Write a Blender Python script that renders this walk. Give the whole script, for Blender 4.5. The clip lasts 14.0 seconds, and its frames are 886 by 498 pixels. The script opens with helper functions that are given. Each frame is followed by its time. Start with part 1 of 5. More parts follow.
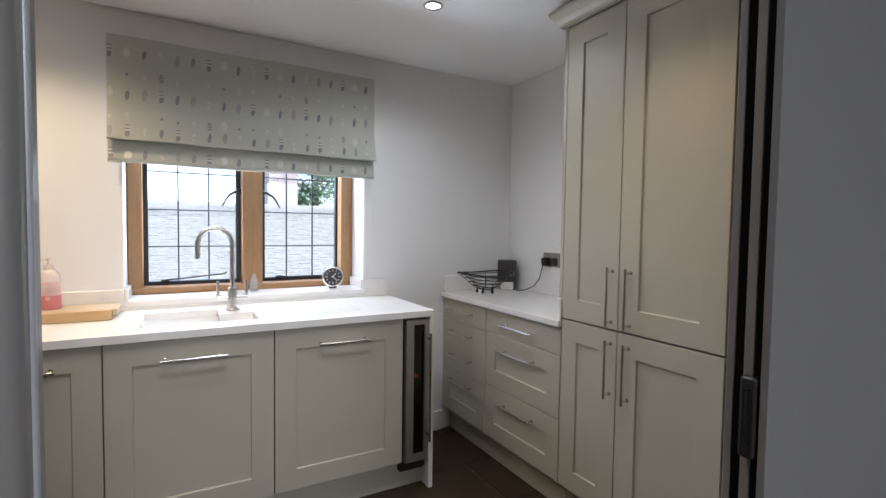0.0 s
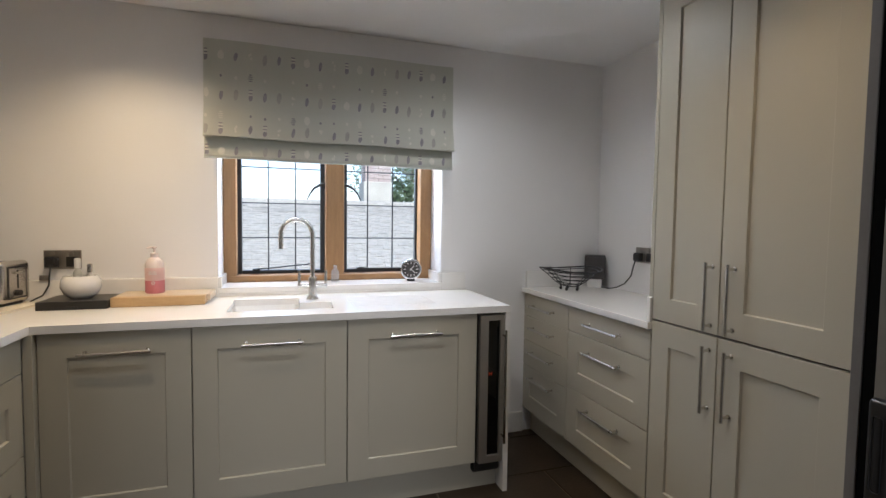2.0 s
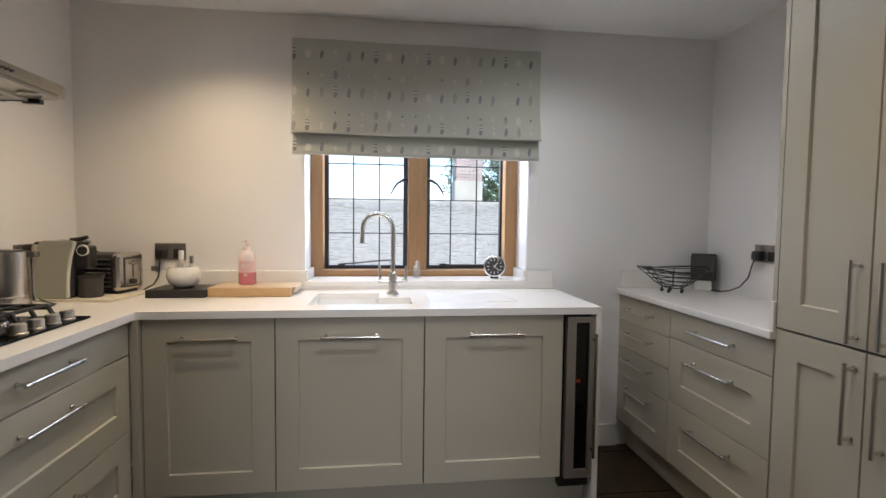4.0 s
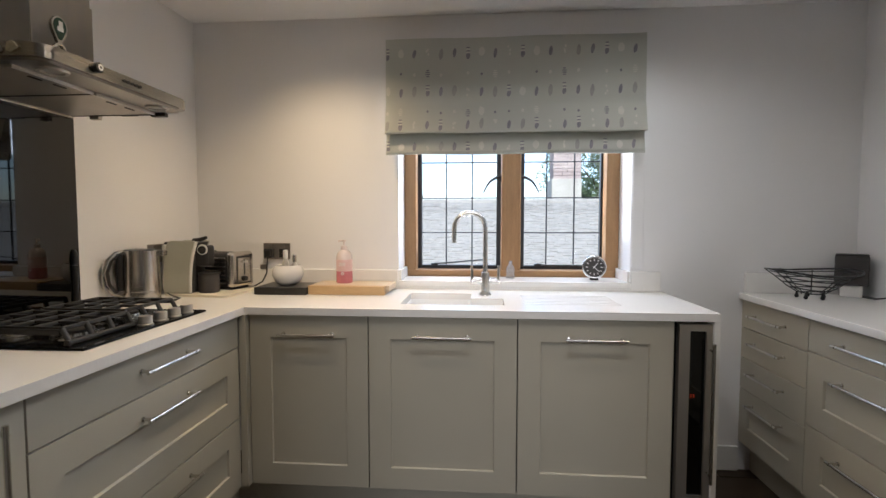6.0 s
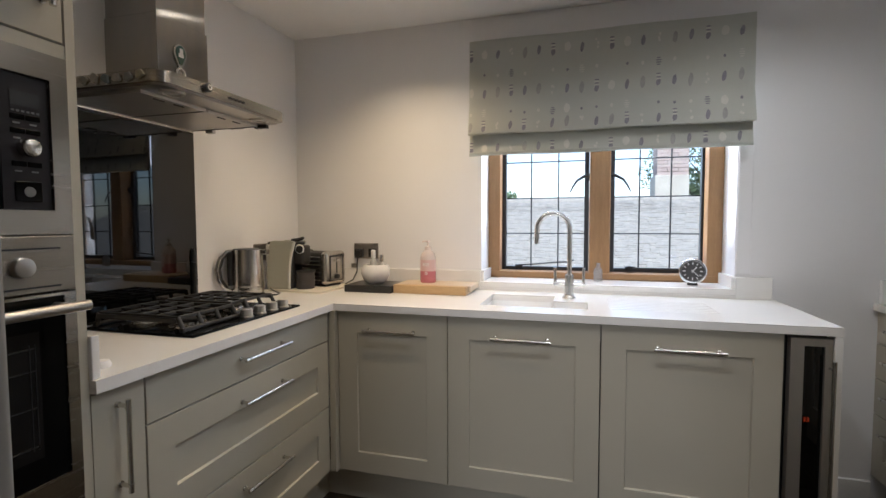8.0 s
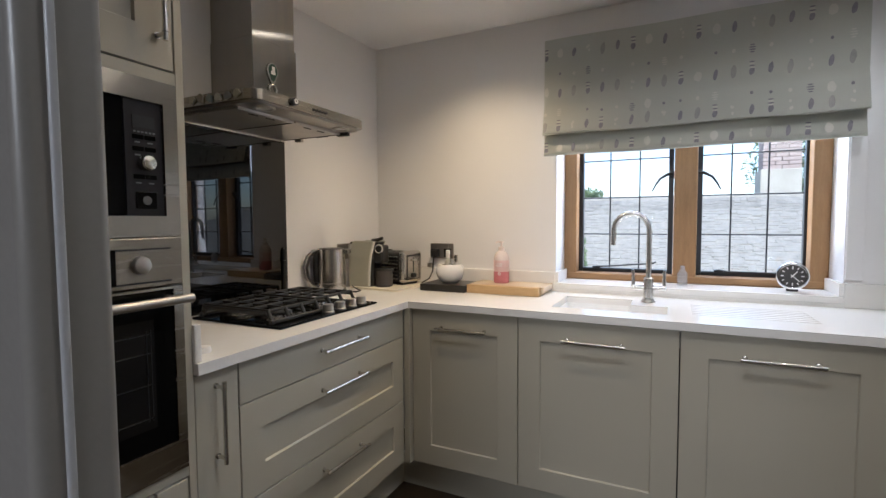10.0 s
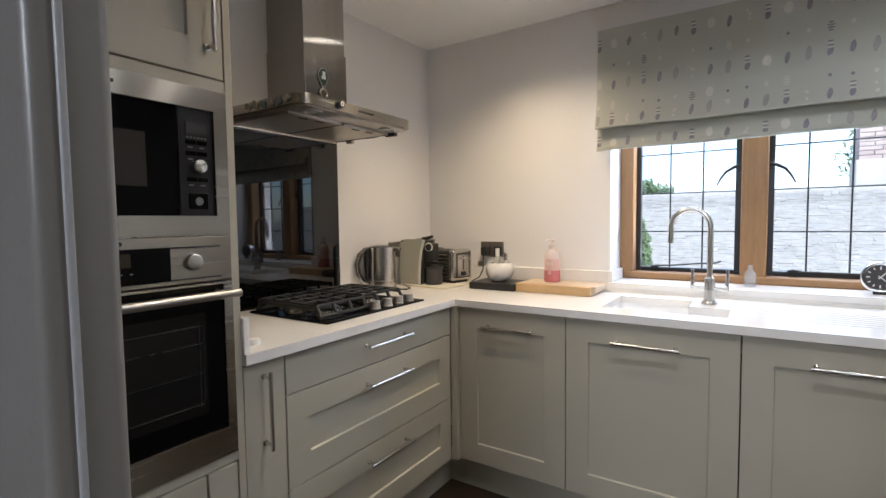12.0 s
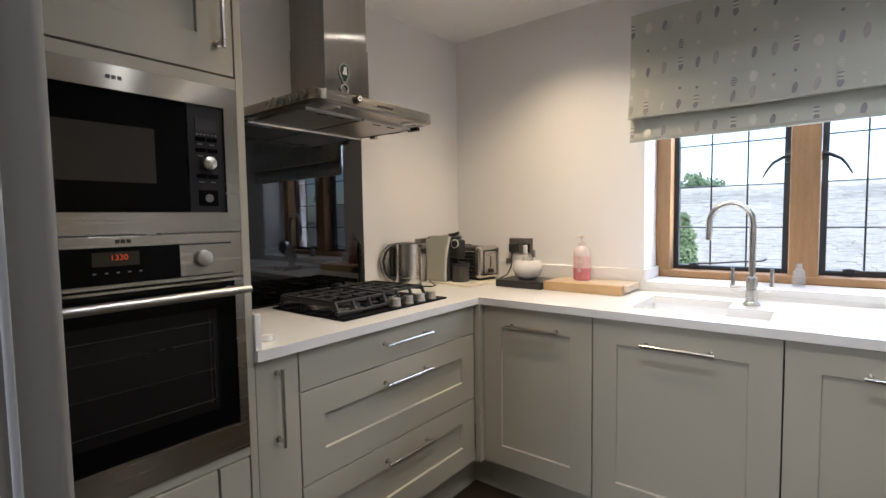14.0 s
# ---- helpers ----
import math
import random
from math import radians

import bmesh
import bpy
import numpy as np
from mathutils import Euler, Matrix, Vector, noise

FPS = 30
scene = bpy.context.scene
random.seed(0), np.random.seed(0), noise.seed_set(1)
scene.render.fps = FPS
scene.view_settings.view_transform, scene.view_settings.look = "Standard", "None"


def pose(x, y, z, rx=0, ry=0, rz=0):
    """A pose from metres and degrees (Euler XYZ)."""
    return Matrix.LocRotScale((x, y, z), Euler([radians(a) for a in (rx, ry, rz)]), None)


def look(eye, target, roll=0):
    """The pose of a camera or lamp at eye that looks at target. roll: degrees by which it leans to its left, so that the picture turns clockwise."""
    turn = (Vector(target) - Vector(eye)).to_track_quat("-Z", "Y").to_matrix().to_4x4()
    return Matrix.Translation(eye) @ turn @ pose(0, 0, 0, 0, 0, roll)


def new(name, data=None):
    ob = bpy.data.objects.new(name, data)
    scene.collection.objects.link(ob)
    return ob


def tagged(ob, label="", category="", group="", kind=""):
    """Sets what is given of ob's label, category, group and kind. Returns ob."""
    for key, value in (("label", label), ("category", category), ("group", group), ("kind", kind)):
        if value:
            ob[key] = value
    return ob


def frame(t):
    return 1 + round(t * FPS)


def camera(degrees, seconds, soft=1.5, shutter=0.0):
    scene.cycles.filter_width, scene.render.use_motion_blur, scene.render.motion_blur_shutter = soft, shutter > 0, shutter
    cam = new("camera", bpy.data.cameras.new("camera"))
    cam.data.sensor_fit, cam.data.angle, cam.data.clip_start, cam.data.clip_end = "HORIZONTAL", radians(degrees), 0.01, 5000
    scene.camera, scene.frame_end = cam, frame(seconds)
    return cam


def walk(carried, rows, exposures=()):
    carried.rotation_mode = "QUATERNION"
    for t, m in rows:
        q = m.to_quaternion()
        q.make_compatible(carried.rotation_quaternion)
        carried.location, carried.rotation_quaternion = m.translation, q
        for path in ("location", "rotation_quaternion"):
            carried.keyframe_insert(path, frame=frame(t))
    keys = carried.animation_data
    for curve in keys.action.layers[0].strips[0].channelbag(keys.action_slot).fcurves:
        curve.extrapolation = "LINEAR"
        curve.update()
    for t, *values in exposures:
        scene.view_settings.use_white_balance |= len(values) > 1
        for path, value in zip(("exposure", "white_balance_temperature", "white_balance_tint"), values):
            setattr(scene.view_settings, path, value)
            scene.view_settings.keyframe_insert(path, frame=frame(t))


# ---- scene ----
cam = camera(85.5, 14.0)
PATH = [
    (0, (0.232, -2.103, 1.310), (1.211, -0.361, 1.221), 0.80),
    (0.5, (0.270, -2.087, 1.313), (1.159, -0.299, 1.215), 0.88),
    (1, (0.302, -2.073, 1.312), (1.104, -0.245, 1.205), 0.90),
    (1.5, (0.334, -2.065, 1.303), (1.043, -0.199, 1.192), 0.88),
    (2, (0.355, -2.056, 1.283), (0.974, -0.157, 1.177), 0.80),
    (4.5, (0.439, -1.935, 1.251), (0.584, 0.057, 1.141), 0.50),
    (5, (0.438, -1.917, 1.248), (0.485, 0.078, 1.139), 0.28),
    (5.5, (0.443, -1.902, 1.244), (0.390, 0.093, 1.137), 0.15),
    (6, (0.452, -1.889, 1.244), (0.296, 0.101, 1.135), 0.03),
    (6.5, (0.462, -1.879, 1.245), (0.206, 0.101, 1.135), -0.05),
    (7, (0.476, -1.874, 1.246), (0.122, 0.090, 1.135), -0.08),
    (7.5, (0.496, -1.875, 1.247), (0.044, 0.069, 1.136), -0.12),
    (8, (0.516, -1.880, 1.249), (-0.029, 0.040, 1.140), -0.15),
    (8.5, (0.532, -1.888, 1.254), (-0.100, 0.005, 1.145), -0.18),
    (9, (0.545, -1.896, 1.259), (-0.174, -0.033, 1.148), -0.20),
    (11.5, (0.624, -1.875, 1.256), (-0.423, -0.175, 1.143), -0.60),
    (12, (0.638, -1.857, 1.255), (-0.459, -0.190, 1.140), -0.70),
    (12.5, (0.648, -1.838, 1.251), (-0.491, -0.199, 1.138), -0.80),
    (13, (0.656, -1.816, 1.246), (-0.519, -0.203, 1.135), -0.90),
    (13.5, (0.664, -1.795, 1.245), (-0.542, -0.205, 1.130), -0.95),
    (14, (0.677, -1.774, 1.252), (-0.559, -0.207, 1.125), -0.90),
]
LIGHTNESS = [(0, 1.56, 5365, 10), (1, 1.43, 5435, 10), (2, 1.31, 5560, 10), (5, 1.3, 5610, 10), (7, 1.28, 5580, 10), (9, 1.22, 5440, 10), (11.5, 1.46, 5390, 10), (14, 1.57, 5370, 10)]
walk(cam, [(t, look(eye, target, roll)) for t, eye, target, roll in PATH], LIGHTNESS)

# ---- world, sun, lamps ----
world = bpy.data.worlds.new("sky")
scene.world = world
world.use_nodes = True
wn = world.node_tree
sky = wn.nodes.new("ShaderNodeTexSky")
sky.sky_type, sky.sun_disc = "NISHITA", False
sky.sun_elevation, sky.sun_rotation = radians(48), radians(200)
wn.links.new(sky.outputs["Color"], wn.nodes["Background"].inputs["Color"])
wn.nodes["Background"].inputs["Strength"].default_value = 0.15
sun = new("sun", bpy.data.lights.new("sun", "SUN"))
sun.data.energy, sun.data.angle, sun.data.color = 2.0, radians(12), (1.0, 0.96, 0.9)
sun.matrix_world = look((0, 0, 10), (-1.6, 4.5, 5.2))
# the sky's light on the window, from above its opening
day = new("window_daylight", bpy.data.lights.new("window_daylight", "AREA"))
day.data.shape, day.data.size, day.data.size_y = "RECTANGLE", 1.3, 0.9
day.data.energy, day.data.color = 20, (0.93, 0.96, 1.0)
day.matrix_world = look((0.61, 1.30, 2.15), (0.61, -0.7, 0.75))
# added fill lamp aimed up through the window, for light off the pale yard
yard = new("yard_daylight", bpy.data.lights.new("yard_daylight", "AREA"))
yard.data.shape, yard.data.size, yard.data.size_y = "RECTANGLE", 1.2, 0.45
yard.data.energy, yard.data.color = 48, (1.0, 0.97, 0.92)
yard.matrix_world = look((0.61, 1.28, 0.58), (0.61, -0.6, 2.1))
WHITE, SOFT, WARM = (1.0, 0.92, 0.80), (1.0, 0.92, 0.81), (1.0, 0.70, 0.37)
# x, y, watts, tone, beam in degrees, softness of its edge
SPOTS = [(1.24, -0.19, 10, WHITE, 158, 0.85), (1.40, -1.06, 7, WARM, 105, 1.0), (-0.30, 0.08, 19, WARM, 130, 1.0), (-0.16, -0.58, 9, WARM, 145, 1.0), (0.52, -0.95, 14, SOFT, 150, 0.95)]
HALL_FILL_W = 76

# ---- materials ----
def mat(name, col, rough=0.5, metal=0.0, col2=None, scale=6.0, fine=80.0, bump=0.1, var=0.5, rvar=0.1, stretch=(1, 1, 1), coat=0.0, rnd=0.0, spec=0.5):
    """A surface with two scales of variation in colour and gloss and a fine relief, in metres."""
    m = bpy.data.materials.new(name)
    m.use_nodes = True
    n, l = m.node_tree.nodes, m.node_tree.links
    b = n["Principled BSDF"]
    mp = n.new("ShaderNodeMapping")
    mp.inputs["Scale"].default_value = stretch
    geo = n.new("ShaderNodeNewGeometry")
    l.new(geo.outputs["Position"], mp.inputs["Vector"])
    big, small = n.new("ShaderNodeTexNoise"), n.new("ShaderNodeTexNoise")
    big.inputs["Scale"].default_value, big.inputs["Detail"].default_value = scale, 4
    small.inputs["Scale"].default_value, small.inputs["Detail"].default_value = fine, 3
    for t in (big, small):
        l.new(mp.outputs[0], t.inputs["Vector"])
    add = n.new("ShaderNodeMath")
    add.operation = "MULTIPLY_ADD"
    l.new(small.outputs["Fac"], add.inputs[0])
    add.inputs[1].default_value = 0.4
    mul = n.new("ShaderNodeMath")
    mul.operation = "MULTIPLY"
    l.new(big.outputs["Fac"], mul.inputs[0])
    mul.inputs[1].default_value = 0.6
    l.new(mul.outputs[0], add.inputs[2])
    ramp = n.new("ShaderNodeMapRange")
    ramp.inputs["From Min"].default_value, ramp.inputs["From Max"].default_value = 0.5 - 0.35 * var, 0.5 + 0.35 * var
    l.new(add.outputs[0], ramp.inputs["Value"])
    mix = n.new("ShaderNodeMix")
    mix.data_type = "RGBA"
    c2 = col2 or tuple(c * 0.88 for c in col)
    mix.inputs["A"].default_value, mix.inputs["B"].default_value = (*col, 1), (*c2, 1)
    l.new(ramp.outputs[0], mix.inputs["Factor"])
    out = mix.outputs["Result"]
    if rnd:
        info, hsv, mr = n.new("ShaderNodeObjectInfo"), n.new("ShaderNodeHueSaturation"), n.new("ShaderNodeMapRange")
        l.new(info.outputs["Random"], mr.inputs["Value"])
        mr.inputs["To Min"].default_value, mr.inputs["To Max"].default_value = 1 - rnd, 1 + rnd
        l.new(mr.outputs[0], hsv.inputs["Value"])
        l.new(out, hsv.inputs["Color"])
        out = hsv.outputs["Color"]
    l.new(out, b.inputs["Base Color"])
    b.inputs["Metallic"].default_value = metal
    b.inputs["Coat Weight"].default_value = coat
    b.inputs["Specular IOR Level"].default_value = spec
    rr = n.new("ShaderNodeMapRange")
    rr.inputs["To Min"].default_value, rr.inputs["To Max"].default_value = max(0.02, rough - rvar), min(1, rough + rvar)
    l.new(add.outputs[0], rr.inputs["Value"])
    l.new(rr.outputs[0], b.inputs["Roughness"])
    if bump:
        bp = n.new("ShaderNodeBump")
        bp.inputs["Strength"].default_value, bp.inputs["Distance"].default_value = bump, 0.002
        l.new(small.outputs["Fac"], bp.inputs["Height"])
        l.new(bp.outputs[0], b.inputs["Normal"])
    return m


def glow(name, col, power):
    m = bpy.data.materials.new(name)
    m.use_nodes = True
    b = m.node_tree.nodes["Principled BSDF"]
    b.inputs["Base Color"].default_value = (*col, 1)
    b.inputs["Emission Color"].default_value = (*col, 1)
    b.inputs["Emission Strength"].default_value = power
    return m


M_WALL = mat("wall_paint", (0.82, 0.805, 0.80), 0.75, col2=(0.79, 0.775, 0.77), scale=1.6, fine=260, bump=0.10)
M_CEIL = mat("ceiling_paint", (0.82, 0.81, 0.80), 0.8, col2=(0.79, 0.78, 0.77), scale=1.2, fine=220, bump=0.08)
# grey cut darker so hall faces stay dim under the added hall fill
M_HALL = mat("hall_paint_dimmed", (0.195, 0.185, 0.176), 0.7, col2=(0.18, 0.171, 0.163), scale=1.6, fine=240, bump=0.08)
# jamb paint lowered too: its dimness near the fill lamp is in the colour
M_JAMB = mat("jamb_gloss_paint_dimmed", (0.245, 0.23, 0.212), 0.32, col2=(0.225, 0.211, 0.195), scale=3, fine=160, bump=0.03)
M_CAB = mat("cabinet_paint", (0.465, 0.432, 0.350), 0.40, col2=(0.435, 0.404, 0.326), scale=2.2, fine=340, bump=0.05, rvar=0.06)
M_BEAD = mat("bead_gloss_paint", (0.46, 0.46, 0.47), 0.3, scale=3, fine=160, bump=0.03)
# carcass darker than its cabinet colour: shade of the door gaps painted in
M_CARC = mat("carcass_gap_shade", (0.10, 0.09, 0.08), 0.6, scale=3)
M_TOP = mat("quartz_worktop", (0.84, 0.82, 0.79), 0.22, col2=(0.79, 0.77, 0.74), scale=14, fine=420, bump=0.01, rvar=0.05)
M_STEEL = mat("brushed_steel", (0.42, 0.405, 0.38), 0.13, 1.0, col2=(0.38, 0.367, 0.345), scale=1.2, fine=60, bump=0.10, stretch=(30, 30, 0.8), rvar=0.04)
M_STEELH = mat("brushed_steel_across", (0.40, 0.37, 0.325), 0.27, 1.0, col2=(0.36, 0.333, 0.293), scale=2.5, fine=120, bump=0.004, stretch=(2, 2, 40), rvar=0.02)
M_CHIM = mat("brushed_steel_chimney", (0.44, 0.40, 0.345), 0.16, 1.0, col2=(0.38, 0.367, 0.345), scale=1.2, fine=60, bump=0.03, stretch=(30, 30, 0.8), rvar=0.03)
for m, turn, pull in ((M_CHIM, 0.0, 1.0), (M_STEELH, 0.25, 0.85)):
    m.node_tree.nodes["Principled BSDF"].inputs["Anisotropic"].default_value = pull
    m.node_tree.nodes["Principled BSDF"].inputs["Anisotropic Rotation"].default_value = turn
    brush = m.node_tree.nodes.new("ShaderNodeTangent")
    brush.direction_type, brush.axis = "RADIAL", "Z"
    m.node_tree.links.new(brush.outputs[0], m.node_tree.nodes["Principled BSDF"].inputs["Tangent"])
M_JUG = mat("polished_jug_steel", (0.60, 0.57, 0.53), 0.24, 1.0, col2=(0.55, 0.52, 0.485), scale=8, fine=200, bump=0.01, rvar=0.04)
M_SATIN = mat("satin_steel", (0.52, 0.50, 0.47), 0.34, 1.0, scale=8, fine=200, bump=0.01, rvar=0.05)
M_NICKEL = mat("satin_nickel", (0.70, 0.68, 0.64), 0.24, 1.0, scale=8, fine=200, bump=0.01, rvar=0.05)
M_CHROME = mat("chrome", (0.78, 0.78, 0.78), 0.10, 1.0, scale=8, fine=200, bump=0.0, rvar=0.03)
M_OAK = mat("oak", (0.37, 0.21, 0.088), 0.45, col2=(0.25, 0.135, 0.055), scale=9, fine=60, bump=0.15, var=0.7, stretch=(6, 6, 0.7))
M_OAKH = mat("oak_rail", (0.37, 0.21, 0.088), 0.45, col2=(0.25, 0.135, 0.055), scale=9, fine=60, bump=0.15, var=0.7, stretch=(0.7, 6, 6))
M_BLACK = mat("black_painted_metal", (0.012, 0.012, 0.013), 0.4, col2=(0.02, 0.02, 0.022), scale=10, bump=0.05)
M_GAP = mat("matt_black_gap_shade", (0.004, 0.004, 0.004), 0.9, col2=(0.006, 0.006, 0.006), scale=10, bump=0.2, spec=0.05)
M_BPLAST = mat("black_plastic", (0.015, 0.014, 0.014), 0.35, col2=(0.022, 0.021, 0.021), scale=12, bump=0.02)
M_IRON = mat("cast_iron", (0.014, 0.013, 0.013), 0.5, 0.0, col2=(0.03, 0.029, 0.028), scale=25, fine=320, bump=0.25)
M_BGLASS = mat("black_glass", (0.002, 0.002, 0.002), 0.02, col2=(0.003, 0.003, 0.003), scale=3, bump=0.0, rvar=0.005, spec=0.45)
M_OGLASS = mat("appliance_glass", (0.003, 0.003, 0.003), 0.06, col2=(0.004, 0.004, 0.004), scale=3, bump=0.0, rvar=0.02, spec=0.08)
M_FLOOR = mat("slate_tile", (0.046, 0.031, 0.018), 0.36, col2=(0.020, 0.014, 0.009), scale=7, fine=70, bump=0.3, var=0.8, rnd=0.2, spec=0.25)
M_GROUT = mat("grout", (0.16, 0.13, 0.09), 0.9, scale=20)
M_FABRIC = mat("blind_linen", (0.60, 0.595, 0.54), 0.9, col2=(0.55, 0.545, 0.495), scale=5, fine=420, bump=0.4)
fn_, fl_ = M_FABRIC.node_tree.nodes, M_FABRIC.node_tree.links
f_tl, f_mix = fn_.new("ShaderNodeBsdfTranslucent"), fn_.new("ShaderNodeMixShader")
f_tl.inputs["Color"].default_value = (0.62, 0.64, 0.56, 1)
f_mix.inputs[0].default_value = 0.3
fl_.new(fn_["Principled BSDF"].outputs[0], f_mix.inputs[1])
fl_.new(f_tl.outputs[0], f_mix.inputs[2])
fl_.new(f_mix.outputs[0], fn_["Material Output"].inputs["Surface"])
M_PDARK = mat("print_plum", (0.16, 0.15, 0.195), 0.9, col2=(0.40, 0.38, 0.39), scale=40, fine=300, var=0.8)
M_PGREY = mat("print_grey", (0.50, 0.48, 0.45), 0.9, col2=(0.34, 0.325, 0.32), scale=40, fine=300, var=0.8)
M_PCREAM = mat("print_cream", (0.78, 0.76, 0.69), 0.9, col2=(0.66, 0.64, 0.58), scale=40, fine=300, var=0.8)
M_PANE = bpy.data.materials.new("window_pane")
M_PANE.use_nodes = True
pn_, pl_ = M_PANE.node_tree.nodes, M_PANE.node_tree.links
p_tr, p_gl, p_mix = pn_.new("ShaderNodeBsdfTransparent"), pn_.new("ShaderNodeBsdfGlossy"), pn_.new("ShaderNodeMixShader")
p_gl.inputs["Roughness"].default_value = 0.02
p_mix.inputs[0].default_value = 0.05
pl_.new(p_tr.outputs[0], p_mix.inputs[1])
pl_.new(p_gl.outputs[0], p_mix.inputs[2])
pl_.new(p_mix.outputs[0], pn_["Material Output"].inputs["Surface"])
M_CLEAR = bpy.data.materials.new("clear_bottle_glass")
M_CLEAR.use_nodes = True
cn_, cl_ = M_CLEAR.node_tree.nodes, M_CLEAR.node_tree.links
c_tr, c_mix = cn_.new("ShaderNodeBsdfTransparent"), cn_.new("ShaderNodeMixShader")
c_tr.inputs["Color"].default_value = (0.93, 0.94, 0.95, 1)
cn_["Principled BSDF"].inputs["Base Color"].default_value = (0.80, 0.82, 0.84, 1)
cn_["Principled BSDF"].inputs["Roughness"].default_value = 0.08
c_mix.inputs[0].default_value = 0.13
cl_.new(c_tr.outputs[0], c_mix.inputs[1])
cl_.new(cn_["Principled BSDF"].outputs[0], c_mix.inputs[2])
cl_.new(c_mix.outputs[0], cn_["Material Output"].inputs["Surface"])
M_WHITE = mat("white_ceramic", (0.82, 0.80, 0.77), 0.18, scale=6, bump=0.0, col2=(0.78, 0.76, 0.73))
M_SINK = mat("white_composite", (0.92, 0.91, 0.89), 0.3, scale=6, bump=0.0, col2=(0.90, 0.89, 0.87))
M_UNDER = mat("satin_steel_underside", (0.34, 0.315, 0.28), 0.32, 1.0, col2=(0.30, 0.28, 0.25), scale=3, fine=200, bump=0.02)
M_FILTER = mat("satin_aluminium", (0.50, 0.47, 0.42), 0.42, 0.9, col2=(0.44, 0.41, 0.37), scale=5, fine=300, bump=0.1)
M_WPLAST = mat("white_plastic", (0.80, 0.79, 0.77), 0.35, scale=6, bump=0.02)
M_SLATE = mat("stone_slate", (0.37, 0.335, 0.27), 0.85, col2=(0.22, 0.205, 0.17), scale=9, fine=60, bump=0.5, var=0.7, rnd=0.12)
M_STONE = mat("limestone", (0.52, 0.48, 0.39), 0.9, col2=(0.40, 0.36, 0.29), scale=4, fine=40, bump=0.5)
M_BRICK = mat("pale_red_brick", (0.42, 0.34, 0.29), 0.85, col2=(0.34, 0.26, 0.22), scale=6, fine=50, bump=0.4)
# lighter than true leaf green: the bright haze outside is in the colour
M_LEAF = mat("leaf", (0.17, 0.22, 0.10), 0.6, col2=(0.11, 0.15, 0.065), scale=5, fine=30, var=0.8)
M_BARK = mat("bark", (0.12, 0.09, 0.06), 0.9, scale=8, bump=0.6)
M_GRASS = mat("ground_gravel", (0.24, 0.22, 0.18), 0.95, col2=(0.15, 0.14, 0.11), scale=3, fine=50, bump=0.6)
M_LAMP = glow("lamp_lens", (1.0, 0.86, 0.66), 8)
M_GREYPL = mat("frosted_plastic", (0.55, 0.54, 0.50), 0.35, scale=9, bump=0.02)
M_RED = glow("red_digits", (0.6, 0.06, 0.01), 0.07)

# ---- mesh tools ----
def box(bm, x, y, z, bevel=0.0, seg=2):
    geo = bmesh.ops.create_cube(bm, size=1, matrix=Matrix.LocRotScale(((x[0] + x[1]) / 2, (y[0] + y[1]) / 2, (z[0] + z[1]) / 2), None, (x[1] - x[0], y[1] - y[0], z[1] - z[0])))
    if bevel:
        edges = list({e for v in geo["verts"] for e in v.link_edges})
        bmesh.ops.bevel(bm, geom=edges, offset=bevel, segments=seg, affect="EDGES", profile=0.5)
    return bm


def rod(bm, a, b, r, r2=None, seg=16):
    a, b = Vector(a), Vector(b)
    turn = (b - a).to_track_quat("Z", "Y").to_matrix().to_4x4()
    bmesh.ops.create_cone(bm, cap_ends=True, segments=seg, radius1=r, radius2=r if r2 is None else r2, depth=(b - a).length, matrix=Matrix.Translation((a + b) / 2) @ turn)
    return bm


def lathe(bm, profile, at=(0, 0, 0), seg=28, m=None):
    """Spins (radius, height) pairs round z; a radius of 0 closes an end."""
    m = m or Matrix.Identity(4)
    rings = []
    for r, h in profile:
        k = 1 if r < 1e-6 else seg
        rings.append([bm.verts.new(m @ (Vector(at) + Vector((r * math.cos(2 * math.pi * i / seg), r * math.sin(2 * math.pi * i / seg), h)))) for i in range(k)])
    for p, q in zip(rings, rings[1:]):
        for i in range(seg):
            j = (i + 1) % seg
            f = [p[i % len(p)], p[j % len(p)], q[j % len(q)], q[i % len(q)]]
            f = [v for n, v in enumerate(f) if v not in f[:n]]
            if len(f) > 2:
                bm.faces.new(f)
    return bm


def sweep(bm, pts, r, seg=10, closed=False):
    """A round bar along a line of points."""
    pts = [Vector(p) for p in pts]
    rings, n, side = [], len(pts), None
    for i, p in enumerate(pts):
        a = pts[(i - 1) % n] if closed or i else p
        b = pts[(i + 1) % n] if closed or i < n - 1 else p
        d = (b - a).normalized()
        if side is None:
            side = d.orthogonal().normalized()
        side = (side - d * side.dot(d)).normalized()
        up = d.cross(side)
        rad = r[i] if isinstance(r, (list, tuple)) else r
        rings.append([bm.verts.new(p + rad * (side * math.cos(2 * math.pi * k / seg) + up * math.sin(2 * math.pi * k / seg))) for k in range(seg)])
    for i in range(n if closed else n - 1):
        p, q = rings[i], rings[(i + 1) % n]
        for k in range(seg):
            bm.faces.new((p[k], p[(k + 1) % seg], q[(k + 1) % seg], q[k]))
    if not closed:
        bm.faces.new(rings[0][::-1])
        bm.faces.new(rings[-1])
    return bm


